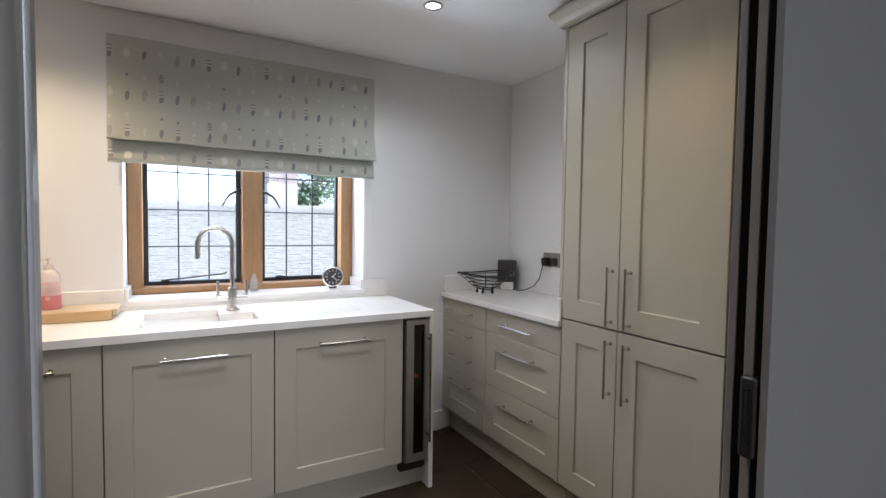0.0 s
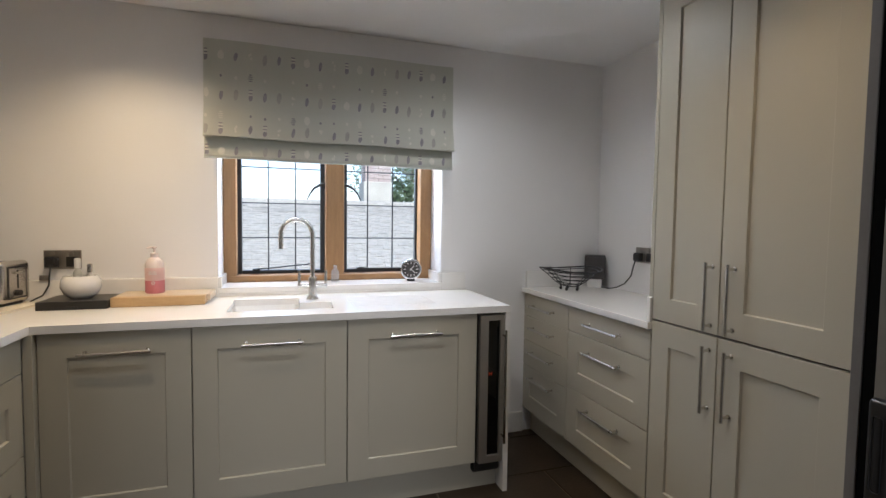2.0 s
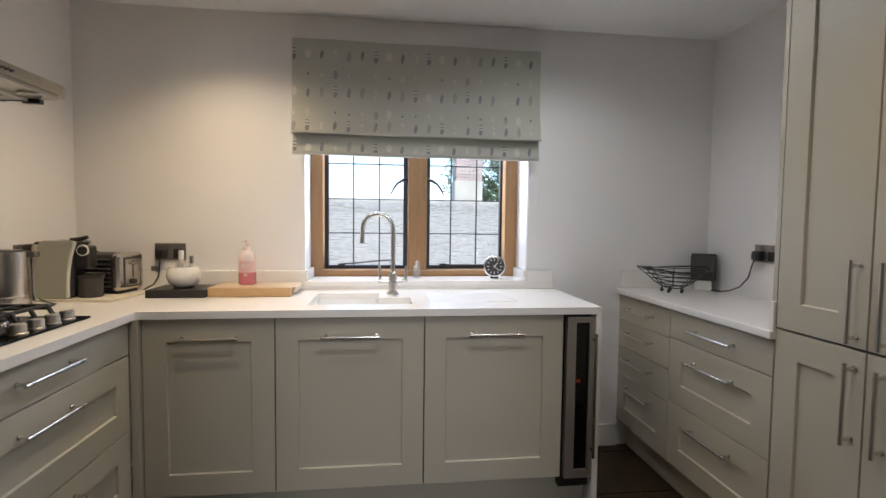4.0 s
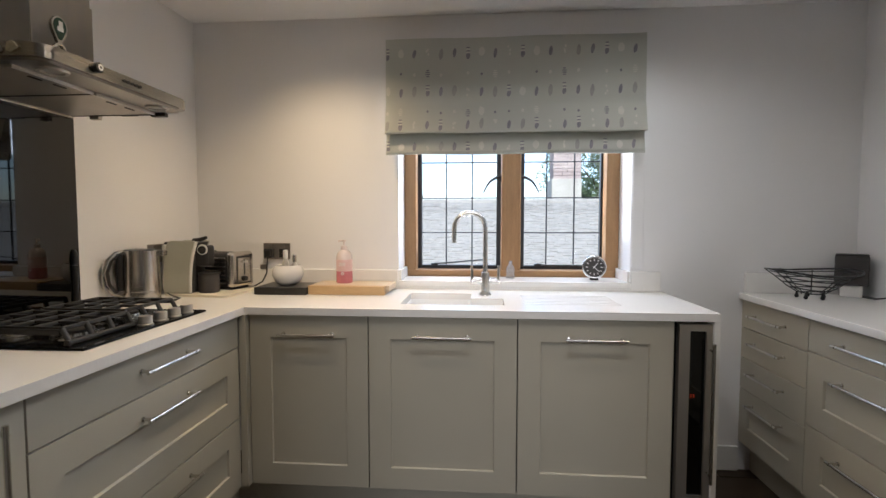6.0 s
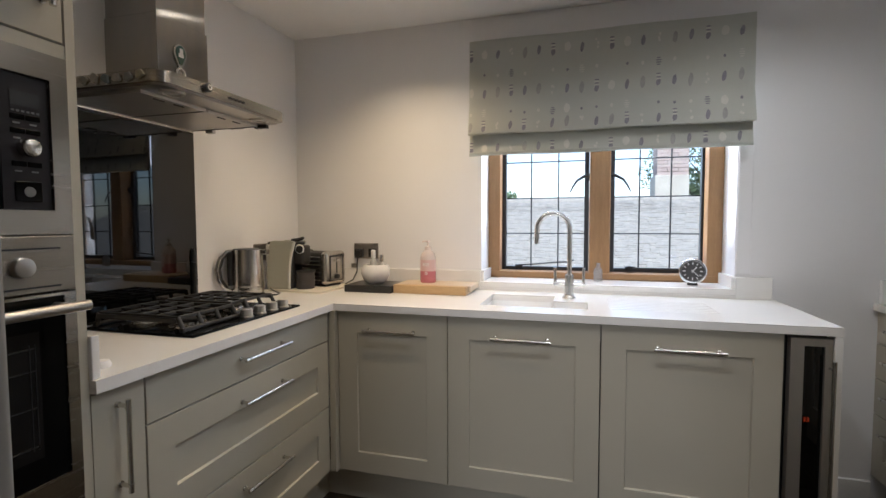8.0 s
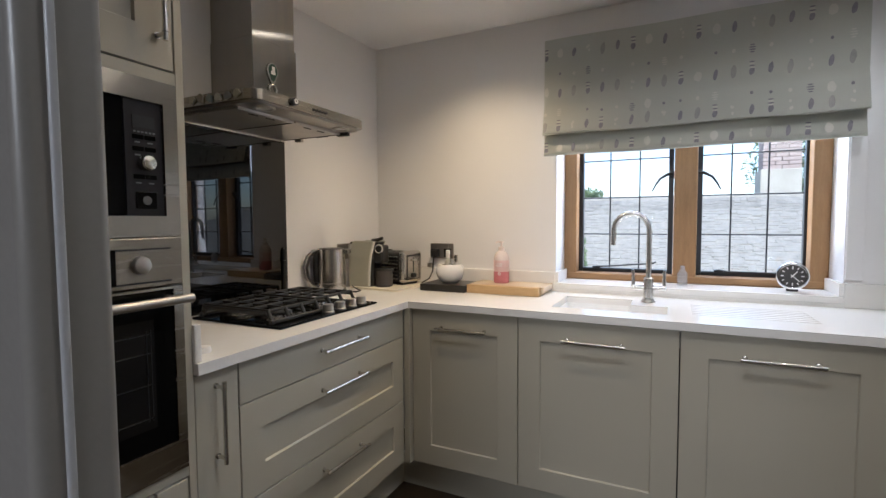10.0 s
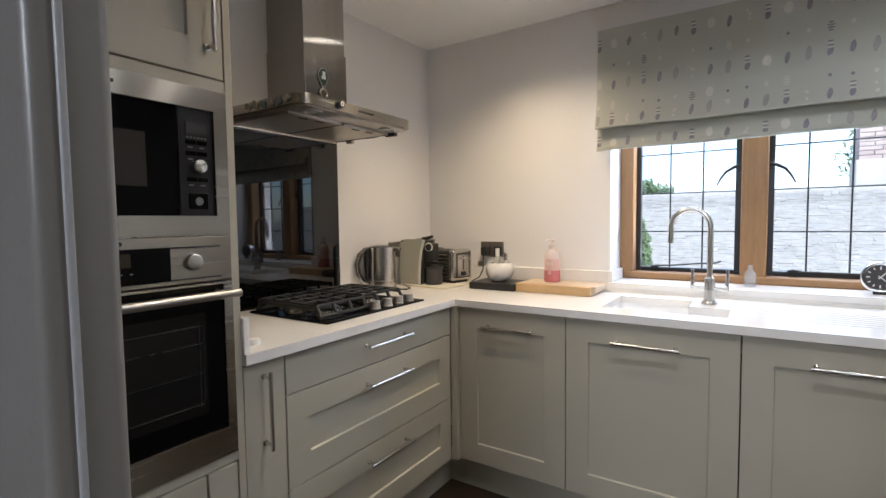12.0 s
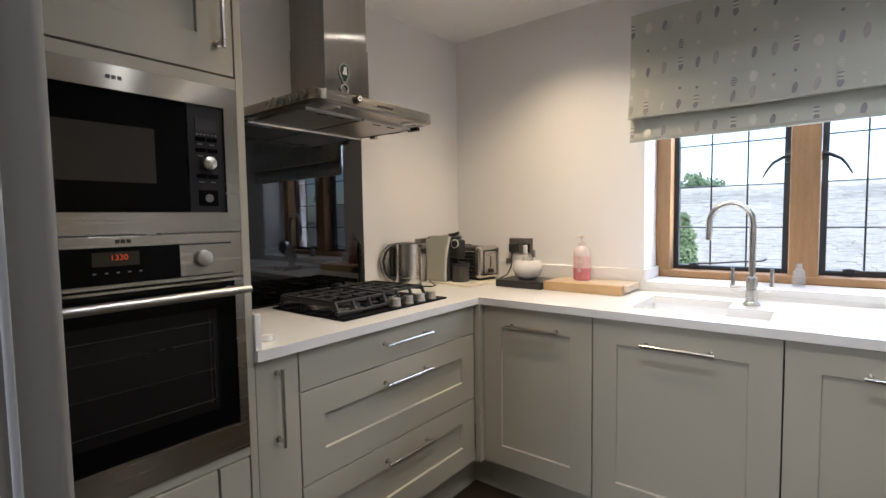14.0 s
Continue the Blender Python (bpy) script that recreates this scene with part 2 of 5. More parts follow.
def extrude_outline(bm, outline, z0, z1, bevel=0.0):
    """A flat plate with the given xy outline between two heights."""
    lo = [bm.verts.new((x, y, z0)) for x, y in outline]
    hi = [bm.verts.new((x, y, z1)) for x, y in outline]
    n = len(outline)
    bm.faces.new(lo[::-1])
    top = bm.faces.new(hi)
    for i in range(n):
        bm.faces.new((lo[i], lo[(i + 1) % n], hi[(i + 1) % n], hi[i]))
    if bevel:
        bmesh.ops.bevel(bm, geom=list(top.edges), offset=bevel, segments=2, affect="EDGES", profile=0.5)
    return bm


def mesh_of(bm, name, material, smooth=35):
    bmesh.ops.recalc_face_normals(bm, faces=bm.faces)
    me = bpy.data.meshes.new(name)
    bm.to_mesh(me)
    soft = []
    if smooth:
        # normals weighted by area, so that flat faces stay flat beside their rounded edges
        bm.normal_update()
        limit = math.cos(radians(smooth + 12))
        area = {f: f.calc_area() for f in bm.faces}
        for f in bm.faces:
            for loop in f.loops:
                n = Vector()
                for g in loop.vert.link_faces:
                    if g.normal.dot(f.normal) > limit:
                        n += g.normal * area[g]
                soft.append(n.normalized() if n.length > 0 else f.normal.copy())
    bm.free()
    for m in material if isinstance(material, (list, tuple)) else [material]:
        me.materials.append(m)
    if smooth:
        me.shade_smooth()
        if soft:
            me.normals_split_custom_set(soft)
    return me


def part(name, bm, material, parent, label="", smooth=35):
    ob = new(name, mesh_of(bm, name, material, smooth))
    ob.parent = parent
    return tagged(ob, label)


def thing(name, m, label, category, group=""):
    ob = new(name)
    ob.empty_display_size = 0.1
    ob.matrix_basis = m
    return tagged(ob, label, category, group)


def solid(name, bm, material, label, category, group="", m=None, smooth=35):
    ob = new(name, mesh_of(bm, name, material, smooth))
    if m:
        ob.matrix_basis = m
    return tagged(ob, label, category, group)


def structure(name, bm, material, label, category="", parent=None, smooth=35):
    ob = new(name, mesh_of(bm, name, material, smooth))
    if parent:
        ob.parent = parent
        return tagged(ob, label)
    return tagged(ob, label, category or name.split("_")[0], "", "structure")


NEW = bmesh.new

# ---- plan: x along the window wall, y towards it, z up ----
XL, XR, YW, ZC = -1.23, 2.27, 0.58, 2.29
def hob_wall(y):
    """Where the hob wall, a little out of square, stands at y."""
    return -1.060 - 0.046 * (YW - y)


SKEW = math.degrees(math.atan(0.046))
YD0, YD1 = -1.715, -1.66            # the thin wall with the sliding door's opening
JL, JR = 0.148, 1.02                # the opening's sides
TOP, TH = 0.90, 0.03
WX0, WX1, WZ0, WZ1, YF = 0.026, 1.2015, 0.945, 1.98, 0.85

# ---- structure ----
bm = NEW()
box(bm, (XL - 0.2, WX0), (YW, YW + 0.45), (0, ZC))
box(bm, (WX1, XR + 0.2), (YW, YW + 0.45), (0, ZC))
box(bm, (WX0, WX1), (YW, YW + 0.45), (0, WZ0 - 0.03))
box(bm, (WX0, WX1), (YW, YW + 0.45), (WZ1, ZC))
structure("wall_window", bm, M_WALL, "cream painted plaster wall with a deep window opening", "wall")
structure("wall_hob", extrude_outline(NEW(), [(XL - 0.2, YD1), (hob_wall(YD1), YD1), (hob_wall(YW), YW), (XL - 0.2, YW)], 0, ZC), M_WALL, "cream painted plaster wall behind the hob", "wall")
structure("wall_larder", box(NEW(), (XR, XR + 0.2), (YD1, YW), (0, ZC)), M_WALL, "cream painted plaster wall behind the larder units", "wall")
structure("ceiling", box(NEW(), (XL - 0.2, XR + 0.2), (YD1, YW + 0.45), (ZC, ZC + 0.15)), M_CEIL, "smooth white painted ceiling with recessed spotlights", "ceiling")
structure("subfloor", box(NEW(), (-2.6, 3.4), (-5.2, YW + 0.45), (-0.2, -0.008)), M_GROUT, "dark mortar bed under the floor tiles", "floor")
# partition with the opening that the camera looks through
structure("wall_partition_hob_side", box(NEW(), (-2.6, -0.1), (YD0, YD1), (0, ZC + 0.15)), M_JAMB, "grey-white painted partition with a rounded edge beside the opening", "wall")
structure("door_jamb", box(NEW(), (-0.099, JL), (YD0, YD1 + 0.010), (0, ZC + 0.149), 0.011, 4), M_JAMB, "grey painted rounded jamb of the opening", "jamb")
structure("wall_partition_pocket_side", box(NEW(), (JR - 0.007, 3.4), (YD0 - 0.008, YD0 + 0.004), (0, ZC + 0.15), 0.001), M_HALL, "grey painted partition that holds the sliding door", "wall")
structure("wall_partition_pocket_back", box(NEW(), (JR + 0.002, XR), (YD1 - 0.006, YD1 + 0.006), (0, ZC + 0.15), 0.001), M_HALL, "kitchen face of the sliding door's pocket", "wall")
structure("trim", box(NEW(), (JL - 0.004, JL + 0.003), (-1.694, -1.687), (0.0, 2.1), 0.0025, 3), M_BEAD, "pale door-stop bead on the opening's side", "trim")
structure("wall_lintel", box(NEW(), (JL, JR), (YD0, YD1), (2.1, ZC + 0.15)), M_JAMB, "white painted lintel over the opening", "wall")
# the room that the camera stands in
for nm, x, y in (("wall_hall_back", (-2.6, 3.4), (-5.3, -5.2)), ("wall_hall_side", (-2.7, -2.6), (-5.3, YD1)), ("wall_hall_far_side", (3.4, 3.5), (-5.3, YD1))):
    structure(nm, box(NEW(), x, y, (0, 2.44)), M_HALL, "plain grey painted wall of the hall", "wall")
structure("ceiling_hall", box(NEW(), (-2.7, 3.5), (-5.3, YD1), (2.44, 2.55)), M_CEIL, "plain white ceiling of the hall", "ceiling")

# ---- sliding door in its pocket ----
door = thing("door_1", pose(JR, YD0 + 0.027, 0), "grey sliding pocket door pushed back into the partition", "door")
door["kind"] = "structure"
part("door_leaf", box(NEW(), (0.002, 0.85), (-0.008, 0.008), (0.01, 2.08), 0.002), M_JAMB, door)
# black strips stand in for the shade inside the pocket's two gaps
for y in ((-0.0225, -0.0085), (0.0085, 0.0215)):
    part("pocket_seal", box(NEW(), (0.004, 0.03), y, (0, 2.1)), M_GAP, door, "black strip for the shade in the pocket gap")
pull = part("edge_pull", box(NEW(), (-0.012, 0.004), (-0.019, 0.006), (0.955, 1.085), 0.006, 3), M_BPLAST, door, "black rounded edge pull")
part("pull_slot", box(NEW(), (-0.0135, -0.011), (-0.012, -0.001), (0.975, 1.065), 0.003), M_BLACK, pull)

# ---- window ----
win = thing("window_1", pose(0, YF, 0), "oak-framed two-light window with black leaded casements", "window")
win["kind"] = "structure"
FY = -0.07          # the oak stands forward of the casements
part("frame_side", box(NEW(), (WX0, 0.092), (FY, 0.07), (WZ0, WZ1), 0.006), M_OAK, win, "oak frame")
part("frame_side", box(NEW(), (1.131, WX1), (FY, 0.07), (WZ0, WZ1), 0.006), M_OAK, win, "oak frame")
part("mullion", box(NEW(), (0.568, 0.673), (FY, 0.07), (WZ0, WZ1), 0.008), M_OAK, win, "oak mullion")
part("frame_head", box(NEW(), (WX0, WX1), (FY + 0.003, 0.068), (WZ1 - 0.07, WZ1)), M_OAKH, win, "oak head")
part("frame_foot", box(NEW(), (WX0, WX1), (FY - 0.003, 0.068), (WZ0, 0.981), 0.006), M_OAKH, win, "oak bottom rail")


def casement(x0, x1, bars, hinge_side):
    c = part("casement", NEW(), M_BLACK, win, "black painted steel casement")
    z0, z1, w = 0.982, WZ1 - 0.07, 0.024
    for nm, x, z in (("stile", (x0, x0 + w), (z0, z1)), ("stile", (x1 - w, x1), (z0, z1)), ("rail", (x0 + w, x1 - w), (z0, z0 + 0.02)), ("rail", (x0 + w, x1 - w), (z1 - 0.02, z1))):
        part(nm, box(NEW(), x, (0.012, 0.05), z, 0.003), M_BLACK, c)
    gx = [x0 + w] + bars + [x1 - w]
    gz = [z0 + 0.02, 1.188, 1.386, 1.588, 1.78, z1 - 0.02]
    for b in bars:
        part("lead_bar", box(NEW(), (b - 0.0035, b + 0.0035), (0.026, 0.038), (gz[0], gz[-1]), 0.002), M_BLACK, c)
    for h in gz[1:-1]:
        part("lead_bar", box(NEW(), (gx[0], gx[-1]), (0.027, 0.037), (h - 0.0035, h + 0.0035), 0.002), M_BLACK, c)
    for i in range(len(gx) - 1):
        for j in range(len(gz) - 1):
            p = part("pane", box(NEW(), (gx[i], gx[i + 1]), (0.031, 0.033), (gz[j], gz[j + 1])), M_PANE, c)
            p.visible_shadow = False
    # cockspur handle and stay
    hx = x1 - 0.008 if hinge_side else x0 + 0.008
    s = -1 if hinge_side else 1
    bmh = NEW()
    box(bmh, (hx - 0.012, hx + 0.012), (-0.006, 0.014), (1.475, 1.515), 0.004)
    sweep(bmh, [(hx - s * 0.004, -0.012, 1.50), (hx + s * 0.02, -0.02, 1.497), (hx + s * 0.055, -0.03, 1.475), (hx + s * 0.075, -0.034, 1.445), (hx + s * 0.092, -0.036, 1.41)], [0.008, 0.0085, 0.0065, 0.005, 0.003], 8)
    part("casement_handle", bmh, M_BLACK, c, "black iron cockspur handle")
    bms = NEW()
    sx = x0 + 0.10
    sweep(bms, [(sx, -0.02, 1.012), (sx + 0.09, -0.024, 1.018), (sx + 0.2, -0.027, 1.03), (sx + 0.28, -0.028, 1.036), (sx + 0.30, -0.03, 1.046)] if hinge_side else [(sx - 0.02, -0.02, 1.008), (sx + 0.0, -0.024, 1.014), (sx + 0.04, -0.027, 1.007), (sx + 0.25, -0.028, 1.007), (sx + 0.33, -0.03, 1.012)], 0.004, 8)
    box(bms, (sx - 0.02, sx + 0.02), (-0.02, 0.014), (1.0, 1.014), 0.003)
    part("casement_stay", bms, M_BLACK, c, "black iron casement stay")


casement(0.09, 0.566, [0.254, 0.403], True)
casement(0.674, 1.143, [0.824, 0.978], False)
structure("trim", box(NEW(), (WX1 + 0.004, 1.262), (YW - 0.008, YW), (1.012, 1.60), 0.002), M_WALL, "raised plaster margin beside the window", "trim")
structure("baseboard", box(NEW(), (1.37, 1.745), (YW - 0.018, YW), (0, 0.125), 0.004), M_WPLAST, "white painted skirting board", "baseboard")

# ---- worktops ----
def hole_plate(bm, xs, ys, z0, z1, holes):
    """A slab on a grid of lines, with some cells left open."""
    vt = {}
    def v(i, j, z):
        if (i, j, z) not in vt:
            vt[i, j, z] = bm.verts.new((xs[i], ys[j], z))
        return vt[i, j, z]
    cells = {(i, j) for i in range(len(xs) - 1) for j in range(len(ys) - 1)} - set(holes)
    for i, j in cells:
        bm.faces.new([v(i, j, z1), v(i + 1, j, z1), v(i + 1, j + 1, z1), v(i, j + 1, z1)])
        bm.faces.new([v(i, j, z0), v(i, j + 1, z0), v(i + 1, j + 1, z0), v(i + 1, j, z0)])
        for (a, b), (c, d), nb in (((i, j), (i + 1, j), (i, j - 1)), ((i + 1, j), (i + 1, j + 1), (i + 1, j)), ((i + 1, j + 1), (i, j + 1), (i, j + 1)), ((i, j + 1), (i, j), (i - 1, j))):
            if nb not in cells:
                bm.faces.new([v(a, b, z0), v(c, d, z0), v(c, d, z1), v(a, b, z1)])
    return bm


FL = -0.53          # front plane of the hob run
FR = 1.75           # front plane of the larder run
TY0 = -1.085        # where the oven tower ends
SX0, SXM, SX1, SY0, SY1 = 0.112, 0.41, 0.555, 0.11, 0.435
top = thing("worktop", pose(0, 0, 0), "pale cream quartz worktop turning the corner with a waterfall end", "worktop")
GROOVES = [0.15 + 0.04 * k for k in range(7)]
GX0, GX1 = 0.64, 1.04
xs = [XL, FL + 0.02, SX0, SXM, SX1, GX0, GX1, 1.36]
ys = sorted([TY0, -0.02, SY0, 0.288, SY1, YW] + [y + d for y in GROOVES for d in (-0.004, 0.004)])
def open_cell(x, y):
    """No slab in front of the return, over the bowls and in the drainer's grooves."""
    if x > FL + 0.02 and y < -0.02:
        return True
    if SX0 < x < SXM and SY0 < y < SY1 or SXM < x < SX1 and SY0 < y < 0.288:
        return True
    return GX0 < x < GX1 and any(abs(y - g) < 0.004 for g in GROOVES)
bm = hole_plate(NEW(), xs, ys, TOP - TH, TOP, [(i, j) for i in range(len(xs) - 1) for j in range(len(ys) - 1) if open_cell((xs[i] + xs[i + 1]) / 2, (ys[j] + ys[j + 1]) / 2)])
bmesh.ops.bevel(bm, geom=[e for e in bm.edges if len(e.link_faces) == 2 and e.calc_face_angle() > 1 and min(v.co.z for v in e.verts) > TOP - 0.001], offset=0.002, segments=2, affect="EDGES")
for g in GROOVES:
    part("drainer_groove", box(NEW(), (GX0, GX1), (g - 0.004, g + 0.004), (TOP - TH + 0.001, TOP - 0.0025)), M_TOP, top)
part("slab", bm, M_TOP, top)
part("waterfall_end", box(NEW(), (1.336, 1.36), (-0.02, YW), (0, TOP - TH - 0.0005), 0.002), M_TOP, top)
part("upstand", box(NEW(), (XL + 0.001, WX0), (YW - 0.02, YW), (TOP, 1.0), 0.003), M_TOP, top)
part("upstand", box(NEW(), (WX1, 1.348), (YW - 0.02, YW), (TOP - 0.0, 1.0), 0.003), M_TOP, top)
part("upstand", box(NEW(), (WX0, WX1), (YW - 0.02, YW), (TOP, WZ0 - 0.002)), M_TOP, top)
for x in ((WX0, WX0 + 0.018), (WX1 - 0.018, WX1)):
    part("upstand", box(NEW(), x, (YW - 0.018, YF + FY - 0.004), (WZ0 + 0.0005, 1.0), 0.003), M_TOP, top)
part("upstand", box(NEW(), (-0.78, FL + 0.01), (TY0, TY0 + 0.02), (TOP, 1.0), 0.003), M_TOP, top)
structure("window_sill", box(NEW(), (WX0, WX1), (YW - 0.024, YF), (WZ0 - 0.03, WZ0), 0.003), M_TOP, "pale cream quartz sill in the window recess", "sill")

def basin(bm, x, y, depth, r=0.02):
    o = [((x[0] + x[1]) / 2 + sx * ((x[1] - x[0]) / 2 - r) + r * math.cos(a), (y[0] + y[1]) / 2 + sy * ((y[1] - y[0]) / 2 - r) + r * math.sin(a)) for sx, sy, a0 in ((1, 1, 0), (-1, 1, 90), (-1, -1, 180), (1, -1, 270)) for a in [radians(a0 + k * 22.5) for k in range(5)]]
    def level(k, z):
        return [bm.verts.new((px * k + sum(x) / 2 * (1 - k), py * k + sum(y) / 2 * (1 - k), z)) for px, py in o]
    rings = [level(1, TOP - TH - 0.001), level(0.97, TOP - depth + 0.02), level(0.92, TOP - depth + 0.004), level(0.85, TOP - depth)]
    n = len(o)
    for up, lo in zip(rings, rings[1:]):
        for i in range(n):
            j = (i + 1) % n
            bm.faces.new((up[i], up[j], lo[j], lo[i]))
    bm.faces.new(rings[-1])
    return bm


sink = thing("sink", pose(0, 0, 0), "white undermounted sink with a small second bowl", "sink")
part("bowl", basin(NEW(), (SX0 - 0.006, SXM - 0.003), (SY0 - 0.006, SY1 + 0.006), 0.16), M_SINK, sink)
part("bowl", basin(NEW(), (SXM + 0.003, SX1 + 0.006), (SY0 - 0.006, 0.294), 0.09), M_SINK, sink)
part("drain", lathe(NEW(), [(0, 0.004), (0.03, 0.004), (0.042, 0.001), (0.042, 0)], (0.24, 0.28, TOP - 0.16)), M_CHROME, sink, "round chrome drain")
top2 = thing("worktop", pose(0, 0, 0), "pale cream quartz worktop over the larder drawers", "worktop")
part("slab", box(NEW(), (FR - 0.02, XR), (-0.5, YW), (TOP - TH, TOP), 0.003), M_TOP, top2)
part("upstand", box(NEW(), (FR - 0.0, XR), (YW - 0.02, YW), (TOP, 1.0), 0.003), M_TOP, top2)
part("upstand", box(NEW(), (FR - 0.01, XR), (-0.5, -0.48), (TOP, 1.0), 0.003), M_TOP, top2)

# ---- cabinets; a unit's front is its y = 0, facing -y ----
def panel(bm, x0, x1, z0, z1, stile=0.0, rec=0.009, t=0.02, gap=0.0022):
    x0, x1, z0, z1 = x0 + gap, x1 - gap, z0 + gap, z1 - gap
    def ring(dx, y):
        return [bm.verts.new(p) for p in ((x0 + dx, y, z0 + dx), (x1 - dx, y, z0 + dx), (x1 - dx, y, z1 - dx), (x0 + dx, y, z1 - dx))]
    rings = [ring(0, t), ring(0, 0.0015), ring(0.0015, 0)]
    if stile:
        rings += [ring(stile, 0), ring(stile + 0.0015, 0.0015), ring(stile + 0.004, rec)]
    bm.faces.new(rings[0])
    for a, b in zip(rings, rings[1:]):
        for i in range(4):
            bm.faces.new((a[i], a[(i + 1) % 4], b[(i + 1) % 4], b[i]))
    bm.faces.new(rings[-1])
    return bm


def bar_handle(parent, x, z, length, upright=False):
    bm = NEW()
    d = Vector((0, 0, 1)) if upright else Vector((1, 0, 0))
    c, y = Vector((x, 0, z)), Vector((0, -0.034, 0))
    rod(bm, c + y - d * length / 2, c + y + d * length / 2, 0.006)
    for s in (-1, 1):
        e = c + d * s * (length / 2 - 0.016)
        rod(bm, e + y, e, 0.005, seg=12)
        rod(bm, e + Vector((0, -0.004, 0)), e, 0.008, seg=12)
        rod(bm, e + y - d * s * 0.006, e + y - d * s * 0.0035, 0.0075)
    part("handle", bm, M_NICKEL, parent, "satin nickel bar handle")


PL = 0.15
def unit(name, m, w, depth, z0, z1, fronts, label, category="cabinet", group="", plinth=True):
    """fronts: (kind, x0, x1, z0, z1, stile, handle) with handle (x, z, length, upright) or None."""
    u = thing(name, m, label, category, group)
    low = 0.20 if group == "sink run cabinets" else 0.0
    part("carcass", box(NEW(), (0.001, w - 0.001), (0.026, depth), (z0, z1 - low)), M_CARC, u)
    if low:
        part("front_rail", box(NEW(), (0.001, w - 0.001), (0.026, 0.044), (z1 - low, z1)), M_CARC, u)
    for kind, x0, x1, a, b, stile, h in fronts:
        f = part(kind, panel(NEW(), x0, x1, a, b, stile), M_CAB, u)
        if h:
            bar_handle(f, *h)
    if plinth:
        part("plinth", box(NEW(), (0, w), (0.06, 0.078), (0, PL - 0.002)), M_CAB, u)
    return u


DT = 0.866
for i, (x0, x1) in enumerate(((-0.5, 0.0), (0.0, 0.6), (0.6, 1.2))):
    w = x1 - x0
    unit("base_cabinet", pose(x0, 0, 0), w, 0.55, PL, TOP - TH - 0.001, [("door", 0, w, PL, DT, 0.088, (w / 2 - 0.0, 0.79, 0.235, False))], "stone-grey painted base cabinet with a framed door under the sink worktop", group="sink run cabinets")
# corner post between the two runs
cpost = thing("corner_post", pose(0, 0, 0), "stone-grey painted corner post between the cabinets", "post")
part("post", box(NEW(), (FL, -0.5015), (-0.0265, 0.05), (PL, TOP - TH - 0.001), 0.001), M_CAB, cpost)
part("plinth", box(NEW(), (FL - 0.078, FL - 0.06), (-0.0275, 0.078), (0, PL - 0.002)), M_CAB, cpost)
part("plinth", box(NEW(), (FL - 0.0595, -0.5005), (0.06, 0.078), (0, PL - 0.002)), M_CAB, cpost)
def at_left(y):
    return pose(FL, y, 0, 0, 0, 90)


w = 0.945 - 0.028
unit("drawer_cabinet", at_left(-0.945), w, 0.50, PL, TOP - TH - 0.001, [
    ("drawer", 0, w, 0.738, DT, 0, (w * 0.505, 0.812, 0.25, False)),
    ("drawer", 0, w, 0.444, 0.738, 0.088, (w * 0.505, 0.670, 0.25, False)),
    ("drawer", 0, w, PL, 0.444, 0.088, (w * 0.505, 0.383, 0.25, False))], "wide stone-grey drawer cabinet under the hob", "cabinet", "hob run cabinets")
unit("base_cabinet", at_left(TY0), 0.14, 0.50, PL, TOP - TH - 0.001, [("door", 0, 0.14, PL, DT, 0, (0.064, 0.725, 0.225, True))], "narrow stone-grey pull-out cabinet beside the oven tower", group="hob run cabinets")

def at_right(y):
    return pose(FR, y, 0, 0, 0, -90)


w = 0.50
unit("drawer_cabinet", at_right(0.597), w, 0.51, PL, TOP - TH - 0.001, [
    ("drawer", 0, w, 0.730, DT, 0, (w * 0.49, 0.80, 0.255, False)), ("drawer", 0, w, 0.58, 0.730, 0, (w * 0.49, 0.668, 0.255, False)),
    ("drawer", 0, w, 0.425, 0.58, 0, (w * 0.49, 0.52, 0.255, False)), ("drawer", 0, w, PL, 0.425, 0.088, (w * 0.49, 0.365, 0.255, False))], "stone-grey cabinet with four drawers and bar handles", group="larder run cabinets")
w = 0.595
unit("drawer_cabinet", at_right(0.097), w, 0.51, PL, TOP - TH - 0.001, [
    ("drawer", 0, w, 0.738, DT, 0, (w * 0.5, 0.80, 0.255, False)), ("drawer", 0, w, 0.444, 0.738, 0.088, (w * 0.5, 0.660, 0.255, False)),
    ("drawer", 0, w, PL, 0.444, 0.088, (w * 0.5, 0.37, 0.255, False))], "stone-grey cabinet with three deep drawers", group="larder run cabinets")
# tall larder
TT = 2.2
lard = unit("tall_larder", at_right(-0.5), 0.84, 0.515, PL, TT, [
    ("door", 0.0, 0.31, 0.912, TT - 0.01, 0.088, (0.31 - 0.03, 1.045, 0.235, True)), ("door", 0.31, 0.735, 0.912, TT - 0.01, 0.088, (0.31 + 0.057, 1.045, 0.235, True)),
    ("door", 0.0, 0.31, PL, 0.909, 0.088, (0.31 - 0.03, 0.755, 0.235, True)), ("door", 0.31, 0.735, PL, 0.909, 0.088, (0.31 + 0.057, 0.755, 0.235, True)),
    ("end_stile", 0.737, 0.84, PL, TT - 0.01, 0, None)], "tall stone-grey larder cabinet with four framed doors and a cornice", "cabinet")
part("side_panel", box(NEW(), (-0.018, 0), (0.0, 0.515), (TOP + 0.0, TT)), M_CAB, lard)
bm = NEW()
prof = [(0.0, 0), (-0.018, 0.004), (-0.02, 0.014), (-0.034, 0.03), (-0.05, 0.055), (-0.053, 0.06), (-0.053, 0.072), (0.02, 0.072), (0.02, 0)]
